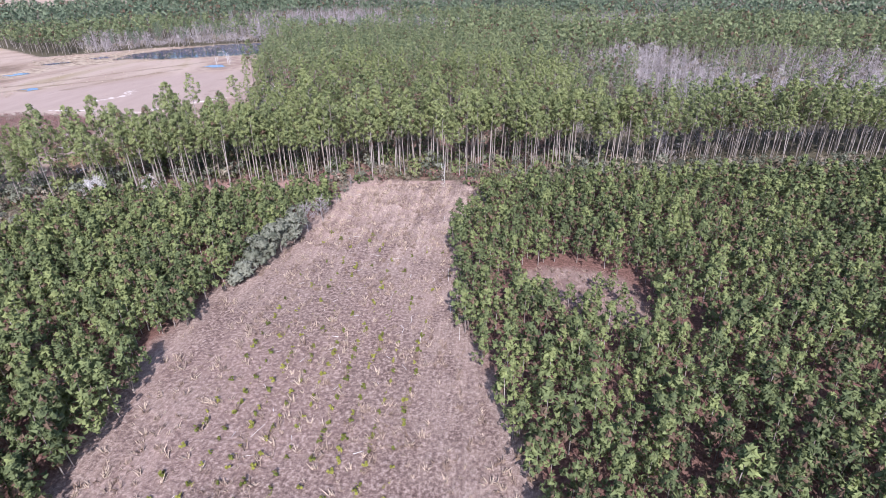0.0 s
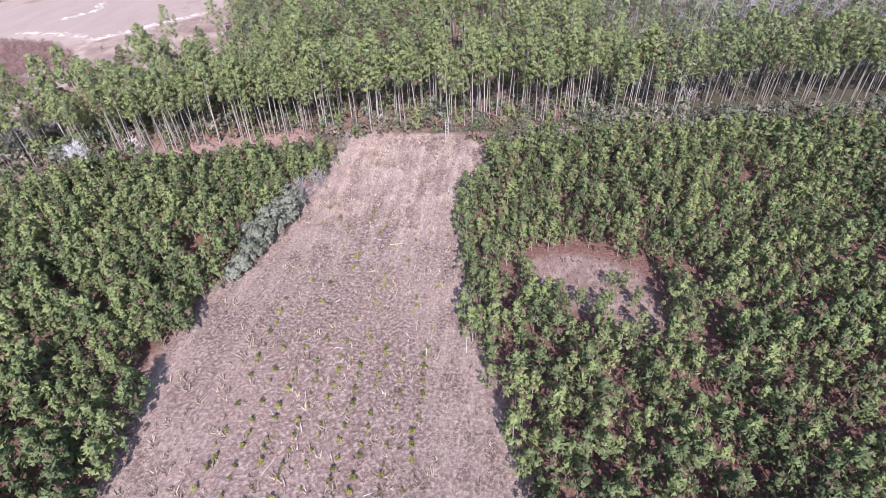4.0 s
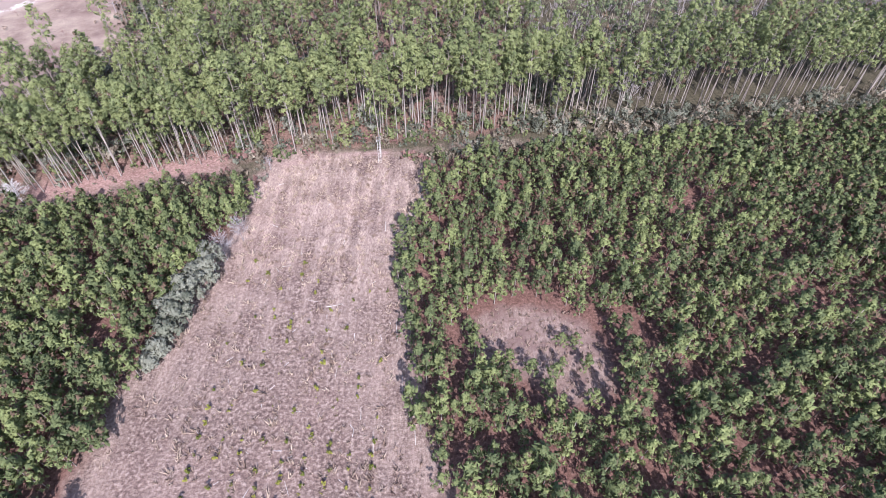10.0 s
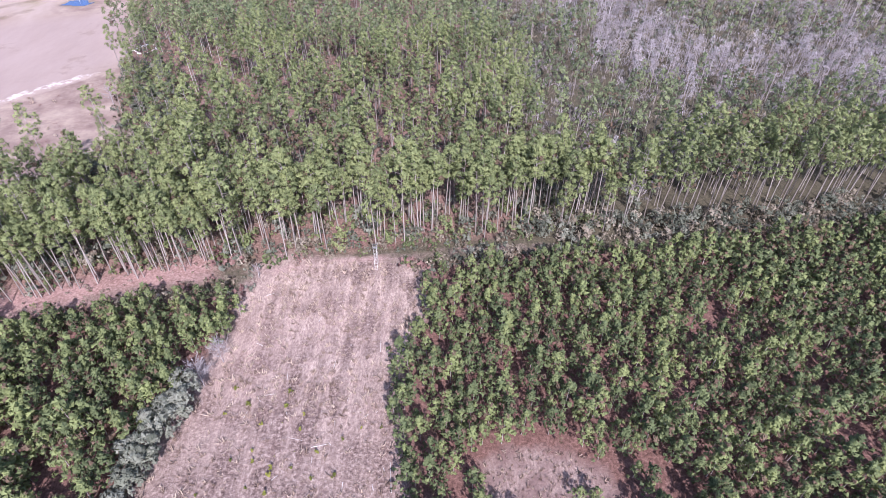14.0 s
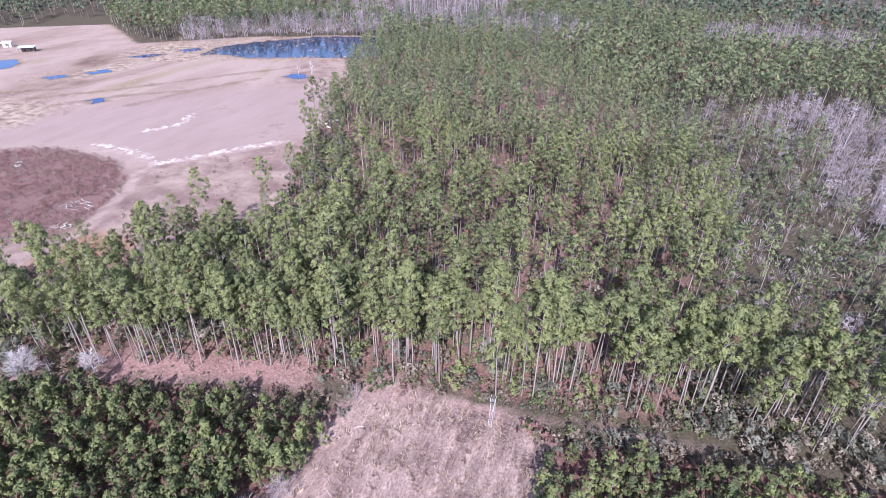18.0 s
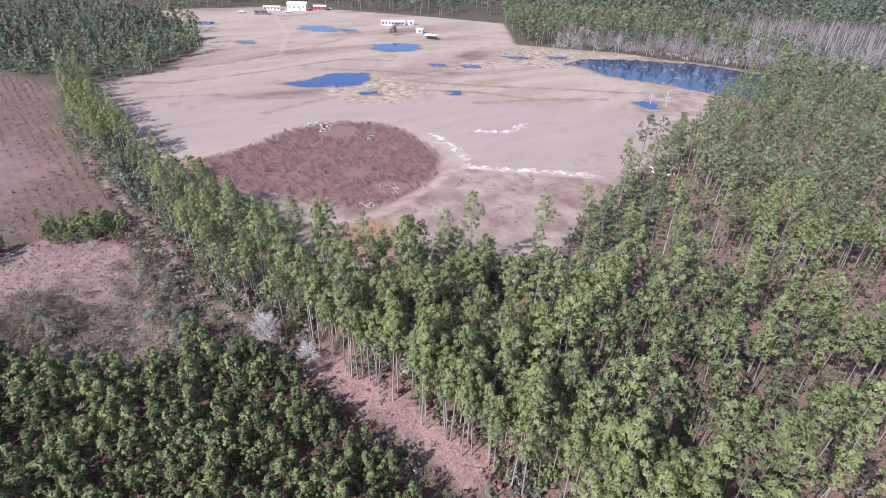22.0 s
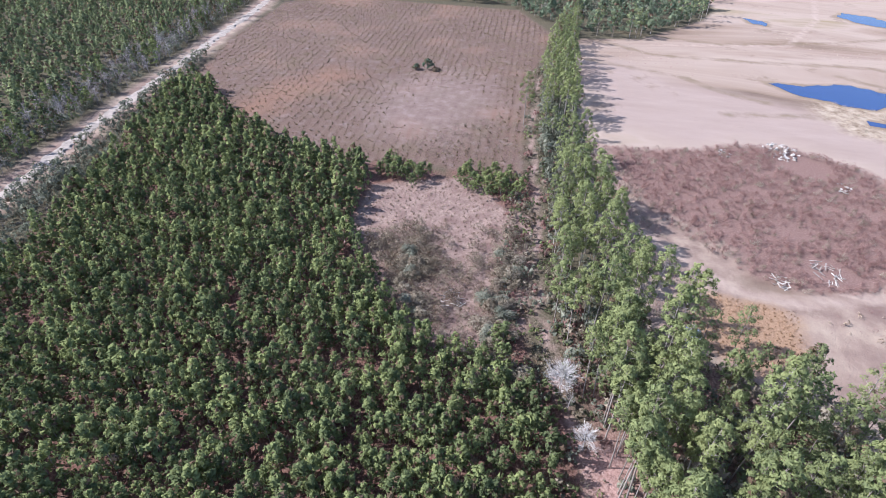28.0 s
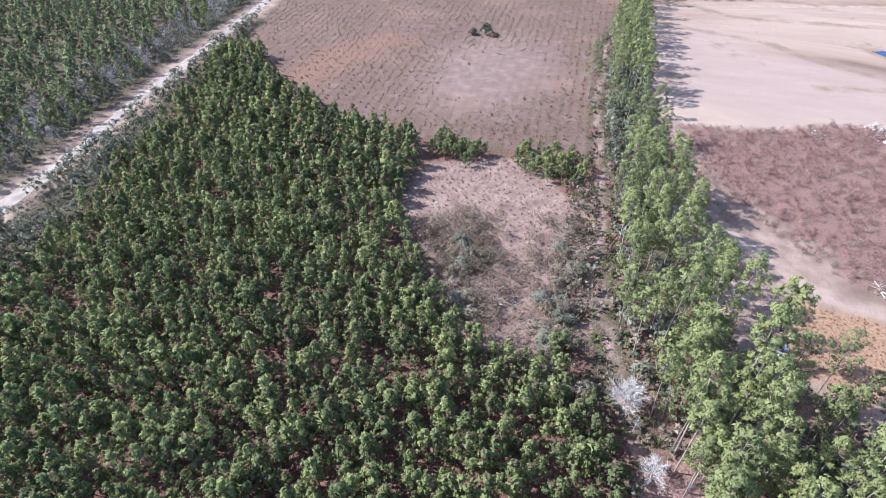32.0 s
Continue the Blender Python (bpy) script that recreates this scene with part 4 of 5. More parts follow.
planted("tall_pines", kinds_of(TALL, LEAF_PINE, BARK), qx[near], qy[near], 0.66, 1.12, "closed stand of tall green pines with bare trunks", "pine trees")
planted("tall_pines_far", kinds_of(TALL_LOW, LEAF_MID, BARK), qx[~near], qy[~near], 0.6, 1.0, "closed stand of tall green pines with bare trunks", "pine trees")
planted("tree_line_pines", kinds_of(FULL[:3], LEAF_PINE, BARK), hx[hr], hy[hr], 0.55, 1.0, "row of full green pines along the meadow", "pine trees")

# ---- leafless swamp wood and scrub ----
BARE = [bare_tree(gen, 9.5 + k, 11, 9, 0.15, 1.1) for k in range(4)]
bare_kinds = [[(v, t, TWIG_GREY)] for v, t in BARE]
SHRUBS = [shrub(gen) for k in range(5)]
BARE_LOW = [bare_tree(gen, 5.5 + k, 9, 8, 0.11, 1.3) for k in range(2)]


def bushy_crown(gen, tall, wide, clusters=16, count=13, size=0.42, slim=0.34):
    a = gen.uniform(0, 2 * math.pi, clusters)
    f = gen.uniform(0.15, 1.0, clusters)
    r = wide * np.sqrt(np.clip(1 - f * f * 0.85, 0.05, 1)) * gen.uniform(0.4, 1.0, clusters)
    cs = np.stack([r * np.cos(a), r * np.sin(a), tall * (0.18 + 0.78 * f)], 1)
    out = np.stack([np.cos(a) * 0.8, np.sin(a) * 0.8, 0.2 + 0.8 * f], 1)
    return sprays(cs, out, count, size, 0.55, gen, slim)


TALL_SHRUB = [bushy_crown(gen, 3.6, 1.7, 11, 9, 0.5) for k in range(4)]
BROOMS = [broom(gen, 1.7, 1.1, 64, 0.7) for k in range(5)]
MID_BROOMS = [broom(gen, 1.6, 1.15, 60, 0.8) for k in range(5)]
LOOSE_BROOMS = [broom(gen, 1.7, 1.1, 26, 1.9) for k in range(5)]
HAZY = []
for k in range(4):
    h = 8.0 + 0.8 * k
    HAZY.append([(*bushy_crown(gen, h, 1.9, 26, 8, 0.85, 0.055), TWIG_GREY), (*tube([(0, 0, -0.1), (0.15, 0.1, h * 0.5), (0, 0.2, h * 0.9)], [0.13, 0.09, 0.02], 4), TWIG_GREY)])
gx, gy = scatter(GREY_EAST, 5.0, 0.45)
patch = np.sin(gx * 0.09 + 1.3) + np.sin(gy * 0.075) + np.sin((gx + gy) * 0.05)
keep = patch + rng.uniform(-0.9, 0.9, len(gx)) > -0.1
kx, ky = gx[~keep], gy[~keep]
gx, gy = gx[keep], gy[keep]
green = rng.uniform(0, 1, len(kx)) > np.where((kx < 90) & (ky < 200), 0.45, 0.6)
planted("swamp_pines", kinds_of(TALL_LOW, LEAF_MID, BARK), kx[green], ky[green], 0.5, 0.98, "scattered green pines in the grey swamp wood", "pine trees")
planted("bare_swamp_trees", HAZY + bare_kinds[:1], gx, gy, 0.7, 1.25, "leafless grey hardwood trees standing in a swamp", "bare trees")
gx, gy = scatter(GREY_NORTH, 6.0, 0.5)
keep = rng.uniform(0, 1, len(gx)) > 0.4
planted("shore_pines", kinds_of(TALL_LOW[:2], LEAF_FAR, BARK), gx[~keep], gy[~keep], 0.5, 0.95, "green pines among the bare shore trees", "pine trees")
gx, gy = gx[keep], gy[keep]
planted("bare_shore_trees", HAZY + bare_kinds[:2], gx, gy, 0.8, 1.5, "tall leafless grey trees behind the dark swamp pond", "bare trees")
gx, gy = scatter(GREY_NORTH, 5.5, 0.5)
planted("shore_scrub", [[(v, t, TWIG_GREY)] for v, t in LOOSE_BROOMS] + [[(v, t, LEAF_SCRUB)] for v, t in LOOSE_BROOMS[:2]], gx, gy, 2.0, 4.0, "grey twiggy scrub behind the swamp pond", "shrubs")
gx, gy = scatter(GREY_EAST, 3.0, 0.45)
planted("swamp_scrub", [[(v, t, LEAF_SCRUB)] for v, t in LOOSE_BROOMS[:3]] + [[(v, t, TWIG_GREY)] for v, t in LOOSE_BROOMS[3:]] + [[(v, t, LEAF_GREY)] for v, t in SHRUBS[:1]], gx, gy, 0.9, 2.4, "brown and grey-green scrub under the bare trees", "shrubs")
gx, gy = scatter(STAND, 2.9, 0.5)
keep = (from_line(LANE, gx, gy) > 3.0) & (from_line([(-84, 78), (-62, 84), (-45, 89)], gx, gy) > 3.5)
keep &= gy < 230
gx, gy = gx[keep], gy[keep]
planted("stand_undergrowth", [[(v, t, LEAF_SCRUB)] for v, t in SHRUBS[:2]] + [[(v, t, LEAF_GREY)] for v, t in SHRUBS[2:4]] + [[(v, t, LEAF_PINE)] for v, t in SHRUBS[3:]], gx, gy, 0.5, 1.7,
        "low brown and green undergrowth beneath the pines", "shrubs", (0.0, 0.6))

gx, gy = scatter([(-2, 90), (14, 91.5), (36, 94.5), (60, 98), (93, 104), (138, 112), (140, 121), (66, 109), (40, 106), (24, 103), (10, 97), (-2, 95.5)], 1.7, 0.55)
keep = from_line(LANE, gx, gy) > 1.3
gx, gy = gx[keep], gy[keep]
planted("bank_scrub", [[(v, t, LEAF_SCRUB)] for v, t in BROOMS[:3]] + [[(v, t, LEAF_SCRUB)] for v, t in SHRUBS] + [[(v, t, LEAF_GREY)] for v, t in TALL_SHRUB] + [[(v, t, LEAF_SCRUB)] for v, t in TALL_SHRUB[:2]], gx, gy, 0.5, 1.2, "grey-brown scrub between the plantation and the pines", "shrubs")

gx, gy = scatter(STAND, 2.6, 0.6)
d = from_line(LANE, gx, gy)
keep = (d > 2.8) & (d < 55) & (rng.uniform(0, 1, len(gx)) > np.where(d < 16, 0.3, 0.62)) & (from_line([(-84, 78), (-62, 84), (-45, 89)], gx, gy) > 4)
planted("stand_saplings", [[(v, t, LEAF_PINE)] for v, t in TALL_SHRUB[:2]] + [[(v, t, LEAF_GREY)] for v, t in TALL_SHRUB[2:]] + [[(v, t, LEAF_SCRUB)] for v, t in TALL_SHRUB[1:2]], gx[keep], gy[keep], 0.35, 1.25,
        "green and grey saplings and bushes between the pine trunks", "shrubs")

gx, gy = scatter([(-104, 74), (-80, 81), (-50, 92), (-48, 116), (-62, 130), (-76, 122), (-90, 108), (-104, 92)], 3.0, 0.55)
keep = (from_line(LANE, gx, gy) > 4.5) & (from_line([(-84, 78), (-62, 84), (-45, 89)], gx, gy) > 5) & (rng.uniform(0, 1, len(gx)) > 0.35)
planted("low_hardwoods", [[(v, t, LEAF_GREY)] for v, t in TALL_SHRUB[:2]] + [[(v, t, LEAF_PINE)] for v, t in TALL_SHRUB[1:3]] + [[(v, t, LEAF_SCRUB)] for v, t in TALL_SHRUB[3:]], gx[keep], gy[keep], 0.6, 1.7,
        "low green and grey hardwood bushes between the pines", "shrubs", (0.0, 0.7))

# ---- red-brown brush on the meadow ----
gx, gy = scatter(BRUSH, 1.55, 0.5)
keep = rng.uniform(0, 1, len(gx)) > 0.12
for a, b, r in ((-150, 118, 4), (-136, 122, 5), (-188, 128, 7), (-158, 100, 2), (-170, 112, 2.5), (-176, 92, 1.8), (-146, 104, 2.2), (-164, 138, 2.4), (-180, 118, 2)):
    keep &= np.hypot(gx - a, gy - b) > r
planted("brown_brush", [[(v, t, LEAF_BRUSH)] for v, t in [bushy_crown(gen, 1.3, 1.3, 8, 9, 0.32, 0.18) for k in range(4)]] + [[(v, t, LEAF_SCRUB)] for v, t in [bushy_crown(gen, 1.4, 1.2, 8, 12, 0.30, 0.15)]], gx[keep], gy[keep], 0.5, 1.05,
        "thicket of dry red-brown brush in the meadow", "shrubs")

# ---- far woods ----
WOOD = [tall_pine(gen, 16, 9, 9, 0.95, 3, False, 1.0, 1.35, 0.42, 0.5) for k in range(4)]
FAR = [tall_pine(gen, 16, 5, 7, 1.5, 3, False, 1.4, 1.6, 0.4, 0.5) for k in range(4)]
FARTHEST = [tall_pine(gen, 16, 4, 5, 3.0, 3, False, 2.6, 2.8, 0.35, 0.5) for k in range(3)]


def far_wood():
    keepout = [STRIP, PLANT_EAST, PLANT_WEST, STAND, MEADOW, STUBBLE, GREY_EAST, GREY_NORTH, TREELINE, SWAMP, WEST_WOOD, SOUTH_SCRUB, GAP, STAND_EAST, ROAD_SCRUB,
               FIELD_WEST, FIELD_EAST, *GREY_TRACTS,
               [(-470, 160), (-530, 180), (-500, 260), (-440, 250)], [(-395, 300), (-405, 345), (-375, 350), (-352, 330)]]
    keepout.append([(-350, -125), (-240, -100), (-20, -75), (20, -75), (70, -15), (125, 50), (140, 108), (60, 104), (-24, 92), (-104, 95), (-310, 60), (-350, 20)])
    got = []
    for lo, hi, step in ((190, 430, 6.0), (430, 800, 11.0), (800, 1700, 23.0)):
        gx, gy = np.meshgrid(np.arange(-1700, 1500, step), np.arange(-900, 1800, step))
        gx, gy = gx.ravel() + rng.uniform(-0.45, 0.45, gx.size) * step, gy.ravel() + rng.uniform(-0.45, 0.45, gx.size) * step
        d = np.hypot(gx + 50, gy - 60)
        keep = (d >= lo) & (d < hi) & (gy > -240 + np.maximum(0, -gx - 300) * -1.0) & (gx + gy * 0.6 > -1500)
        ang = np.degrees(np.arctan2(-(gx + 30), gy - 30))
        keep &= (ang > -52) & (ang < (158 if lo < 400 else 135 if lo < 800 else 60))
        gx, gy = gx[keep], gy[keep]
        keep = from_line(ROAD, gx, gy) > 6
        for p in keepout:
            keep &= ~inside(p, gx, gy)
        got.append((gx[keep], gy[keep]))
    return got


(fx, fy), (gx, gy), (hx, hy) = far_wood()
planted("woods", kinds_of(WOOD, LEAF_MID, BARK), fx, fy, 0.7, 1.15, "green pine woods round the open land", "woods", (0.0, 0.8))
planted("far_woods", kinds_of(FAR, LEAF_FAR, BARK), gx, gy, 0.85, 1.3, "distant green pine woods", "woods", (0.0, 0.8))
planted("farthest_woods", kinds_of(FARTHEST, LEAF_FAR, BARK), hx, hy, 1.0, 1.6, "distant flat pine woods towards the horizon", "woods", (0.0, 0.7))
# grey leafless tracts in the far woods
spots = [scatter(p, st, 0.5) for p, st in zip(GREY_TRACTS, (5, 7, 13, 10))]
gx, gy = np.concatenate([p[0] for p in spots]), np.concatenate([p[1] for p in spots])
TWIG_FAR = leafy("far_bare_twigs", (0.17, 0.148, 0.156), (0.235, 0.208, 0.218), (0.31, 0.28, 0.29), 0.0, 0.5)
BARE_FAR = [bare_tree(gen, 10.0 + k, 6, 7, 0.2, 0.8) for k in range(3)]
planted("far_bare_woods", [[(v, t, TWIG_FAR)] for v, t in BARE_FAR], gx, gy, 0.9, 1.4, "tracts of leafless grey trees in the far woods", "bare trees")

gx, gy = scatter(WEST_WOOD, 5.8, 0.5)
near = gx > -470
gx, gy = np.r_[gx[near], gx[~near][::2]], np.r_[gy[near], gy[~near][::2]]
planted("west_wood", kinds_of(YOUNG_FAR[:2], LEAF_FAR, BARK) + [[(v, t, LEAF_FAR)] for v, t in TALL_SHRUB] + [[(v, t, LEAF_GREY)] for v, t in TALL_SHRUB[:1]], gx, gy, 0.9, 2.1, "mixed green and grey thicket beside the meadow", "woods")
gx, gy = scatter(SOUTH_SCRUB, 4.7, 0.5)
belt = from_line(ROAD, gx, gy)
inner = belt + rng.normal(0, 4, len(belt)) > 24
planted("roadside_plantation", kinds_of(YOUNG_FAR, LEAF_MID, BARK), gx[inner], gy[inner], 0.75, 1.3, "dense green pines beyond the sand road", "pine trees")
gx, gy = scatter(SOUTH_SCRUB, 2.6, 0.55)
belt = from_line(ROAD, gx, gy)
inner = (belt + rng.normal(0, 3, len(belt)) > 24) | (belt < 3.2)
planted("roadside_wood", kinds_of(YOUNG_LOW[:2], LEAF_YOUNG, BARK) + [[(v, t, LEAF_GREY)] for v, t in TALL_SHRUB[:3]] + [[(v * (0.55, 0.55, 0.55, 1, 1, 1, 1) if v.shape[1] == 7 else v * 0.55, t, mt) for v, t, mt in k] for k in HAZY[:3]] + [[(v, t, TWIG_GREY)] for v, t in BARE_LOW[:1]],
        gx[~inner], gy[~inner], 0.7, 1.4, "mixed pines, grey scrub and bare trees beside the sand road", "woods")
gx, gy = scatter(ROAD_SCRUB, 1.9, 0.5)
keep = from_line(ROAD, gx, gy) > 1.9
gx, gy = gx[keep], gy[keep]
planted("roadside_scrub", [[(v, t, LEAF_SCRUB)] for v, t in BROOMS[:3]] + [[(v, t, TWIG_GREY)] for v, t in BROOMS[4:]] + [[(v, t, LEAF_GREY)] for v, t in TALL_SHRUB], gx, gy, 0.5, 1.2, "grey and brown scrub along the sand road", "shrubs")

# ---- single trees and bushes ----
def loose_tree(name, crown, trunk, crown_mat, trunk_mat, x, y, size, label, category, group="", crown_name="crown", hue=0.5, turn=0.0):
    ob = tree_thing(name, crown, trunk, crown_mat, trunk_mat, label, category, group, hue, crown_name)
    ob.matrix_basis = pose(x, y, float(ground_height(x, y)), 0, 0, turn) @ Matrix.Scale(size, 4)
    return ob


for k, (x, y, h, w) in enumerate([(-40.6, 46.5, 3.6, 1.5), (-40.2, 48.8, 4.4, 1.8), (-39.6, 51.2, 4.8, 1.7), (-38.6, 53.6, 5.2, 1.9), (-38.9, 56.0, 4.6, 1.7), (-37.4, 57.2, 5.0, 1.6),
                                  (-37.8, 59.8, 5.3, 1.8), (-41.5, 49.8, 4.2, 1.6), (-40.3, 54.6, 4.4, 1.6), (-41.2, 43.8, 2.6, 1.3), (-41.8, 41.5, 2.0, 1.1)]):
    loose_tree("evergreen_bush", bushy_crown(gen, h * 1.15, w * 1.5, 36, 26, 0.42), tube([(0, 0, -0.1), (0.1, 0, h * 0.5), (0, 0.1, h * 0.85)], [0.09, 0.07, 0.02], 5), LEAF_GREY, BARK, x, y, 1.0,
               "dense grey-green evergreen bush at the edge of the cut strip", "bush", "grey-green bushes beside the strip", hue=0.5 + 0.05 * k)


def dead_tree(x, y, tall, thick, boughs, twigs, spread, mat, label, group=""):
    v, t = bare_tree(gen, tall, boughs, twigs, thick, spread)
    cut = 15  # the stem's own ring vertices come first
    stem = t[(t < cut).all(1)]
    limbs = t[(t >= cut).all(1)] - cut
    top = tagged(new("dead_tree"), label, "bare tree", group)
    for nm, vv, tt in (("trunk", v[:cut], stem), ("branchwork", v[cut:], limbs)):
        ob = new(nm, mesh_of(nm, vv, tt, [mat], np.full(len(vv), 0.5)))
        ob.parent = top
    top.matrix_basis = pose(x, y, float(ground_height(x, y)), 0, 0, rng.uniform(0, 360))


dead_tree(-34.8, 66.7, 6.0, 0.06, 36, 30, 0.8, TWIG_GREY, "leafless bleached tree with a pale trunk beside the strip")
dead_tree(-36.4, 62.2, 6.6, 0.06, 36, 30, 0.8, TWIG_GREY, "leafless bleached tree with a pale trunk beside the bushes")
dead_tree(-87.7, 71.6, 6.4, 0.075, 70, 40, 1.1, TWIG_WHITE, "round leafless white-grey tree beside the lane")
dead_tree(-77.9, 76.1, 6.0, 0.07, 50, 36, 0.85, TWIG_WHITE, "slim leafless white-grey tree beside the lane")
dead_tree(-84.5, 73.2, 4.2, 0.08, 12, 12, 0.9, TWIG_GREY, "small leafless grey tree beside the lane")
dead_tree(-34.2, 86.5, 3.6, 0.08, 12, 12, 0.9, TWIG_GREY, "small leafless grey tree at the corner of the strip")
for x, y, h in ((-138, -90, 9), (-150, -91, 8), (-128, -87, 7), (-172, -96, 8), (-118, -60, 4.5), (-152, -70, 4)):
    dead_tree(x, y, h, 0.13, 14, 14, 0.9, TWIG_GREY, "leafless grey tree beside the sand road", "bare trees by the road")
for x, y, h in ((-72, 148, 8), (24, 150, 10), (8, 176, 11), (-95, 160, 7)):
    dead_tree(x, y, h, 0.12, 16, 16, 0.75, TWIG_GREY, "tall dead bleached tree among the pines", "dead trees in the stand")

for x, y, h in ((-157, 263, 5.5), (-153, 268, 7.0), (-151, 266, 6.0)):
    dead_tree(x, y, h, 0.1, 12, 12, 0.8, TWIG_WHITE, "leafless white tree at a pond's edge", "bare trees by the pond")

for k, (x, y, s) in enumerate([(-95, 105.7, 0.8), (-93.3, 113.9, 0.86), (-88, 115.4, 0.8), (-81, 116.1, 0.72), (-80.5, 129.1, 0.75), (-90.8, 168, 0.9), (-84, 149, 0.7), (-97, 185, 0.9),
                               (-191, 48.2, 1.0), (-101, 98, 0.85), (-97, 92, 0.9), (-104, 205, 0.95), (-106, 212, 1.0), (-110, 216, 0.95)]):
    c, t = tall_pine(gen, 17.5, 30, 34, 0.40, 6, True, 0.6, 1.25, 0.45, 0.24)
    loose_tree("tall_pine", c, t, LEAF_PINE, BARK, x, y, s, "lone tall pine with an open crown beside the stand", "pine tree", "lone pines at the meadow's edge", hue=rng.uniform(0.2, 0.7))

for k, (x, y, s) in enumerate([(17.4, 44.4, 0.62), (19.4, 44.2, 0.66), (12.4, 39.6, 0.75), (15.6, 38.6, 0.8), (9.6, 41.4, 0.7), (20.4, 40.2, 0.75), (5.0, 46.4, 0.6), (17.0, 40.6, 0.55)]):
    c, t = young_pine(gen, 5.6)
    loose_tree("young_pine", c, t, LEAF_YOUNG, BARK, x, y, s, "small young pine standing free in a clearing", "pine tree", "small pines in the clearing", hue=0.6)

for x, y, h, w, mt in ((-232, 3, 4.2, 2.4, LEAF_FAR), (-231, -1.5, 2.0, 1.6, LEAF_FAR), (-346, 236, 6.5, 3.4, LEAF_FAR), (-232, 6.5, 1.2, 1.6, LEAF_SCRUB)):
    loose_tree("round_tree", bushy_crown(gen, h, w, 22, 14, 0.7), tube([(0, 0, -0.1), (0, 0, h * 0.4), (0.1, 0, h * 0.8)], [0.16, 0.12, 0.03], 6), mt, BARK, x, y, 1.0,
               "dark round-topped tree standing alone in open ground", "tree", hue=0.0)


# ---- ladder stand at the end of the strip ----
def ladder_stand(x, y, h=4.6, lean=0.85):
    top = tagged(new("ladder_stand"), "white metal ladder stand leaning on a pine at the strip's end", "ladder stand")
    steel = plain("white_enamel", (0.62, 0.60, 0.58), 0.45, scale=6, spread=0.08)
    for s in (-0.26, 0.26):
        part("rail", rod(bmesh.new(), (s, 0, 0), (s, lean, h), 0.026, 0.026), steel, top)
        part("guard_rail", rod(bmesh.new(), (s * 1.5, lean + 0.1, h + 0.75), (s * 1.5, lean + 0.9, h + 0.75), 0.025, 0.025), steel, top)
        part("upright", rod(bmesh.new(), (s * 1.5, lean + 0.1, h - 0.05), (s * 1.5, lean + 0.1, h + 0.78), 0.025, 0.025), steel, top)
    for k in range(14):
        f = (k + 0.7) / 14.5
        part("rung", rod(bmesh.new(), (-0.26, lean * f, h * f), (0.26, lean * f, h * f), 0.015, 0.015), steel, top)
    part("platform", box(bmesh.new(), 0, lean + 0.45, h + 0.02, 0.7, 0.6, 0.05, bevel=0.01), plain("dark_mesh_deck", (0.2, 0.2, 0.19)), top)
    part("seat", box(bmesh.new(), 0, lean + 0.75, h + 0.48, 0.75, 0.34, 0.08, bevel=0.02), plain("dark_canvas", (0.10, 0.10, 0.09)), top)
    part("brace", rod(bmesh.new(), (0, lean * 0.5, h * 0.5), (0, lean + 0.95, h * 0.55), 0.02, 0.02), steel, top)
    top.matrix_basis = pose(x, y, float(ground_height(x, y)))


ladder_stand(-12.4, 88.8)
c, t = tall_pine(gen, 18.5)
loose_tree("tall_pine", c, t, LEAF_PINE, BARK, -12.2, 90.9, 1.0, "tall pine with a bare trunk behind the ladder stand", "pine tree")

# ---- seedlings, slash and dead grass in the cut strip ----
seed_models = []
for k in range(4):
    v, t = shrub(gen, 0.95, 0.34, 6, 7, 0.26)
    seed_models.append(tagged(new("pine_seedling", mesh_of("pine_seedling", v, t, [LEAF_SEED], np.full(len(v), 0.2 + 0.2 * k))), "knee-high planted pine seedling in a row", "seedling",
                              "seedling rows in the strip"))
spots = []
for r in range(10):
    for y in np.arange(-6, 62, 1.9):
        odds = 0.9 if y < 32 else 0.3
        if -33 < -34.4 + 2.85 * r < -8 and rng.uniform() < odds:
            spots.append((-34.4 + 2.85 * r + rng.normal(0, 0.18), y + rng.normal(0, 0.4)))
spots = [spots[k] for k in rng.permutation(len(spots))]
for k, (x, y) in enumerate(spots[:295]):
    m = pose(x, y, float(ground_height(x, y)), 0, 0, rng.uniform(0, 360))
    ob = seed_models[k] if k < 4 else copy_thing(seed_models[k % 4], m)
    ob.matrix_basis = m @ Matrix.Scale(rng.uniform(0.65, 1.25), 4)
TUFTS = [tuft(gen, 0.55, 6, 0.4) for k in range(5)]
CLUMPS = [tuft(gen, 0.8, 9, 0.62) for k in range(5)]
gx, gy = scatter(STRIP, 0.85, 0.5)
clumped = np.sin(gx * 2.2 + 0.8 * np.sin(gy * 0.11)) * (0.6 + 0.4 * np.sin(gy * 0.5 + gx * 0.9)) + 0.7 * np.sin(gx * 0.31 + gy * 0.17) * np.sin(gy * 0.23 - gx * 0.2)
keep = (gy > -14) & (rng.uniform(0, 1, len(gx)) < np.where(gy > 55, 0.5, 0.26) + 0.36 * clumped)
planted("dead_grass", [[(v, t, LEAF_STRAW)] for v, t in CLUMPS], gx[keep], gy[keep], 0.35, 1.15, "clumps of pale dead grass in the cut strip", "grass", (0.0, 1.0), 0.25)
gx, gy = scatter([(-30, -8), (-8, -8), (-9, 60), (-28, 60)], 1.1, 0.5)
rowed = np.abs((gx + 34.4 + 1.42) % 2.85 - 1.42) < 0.3
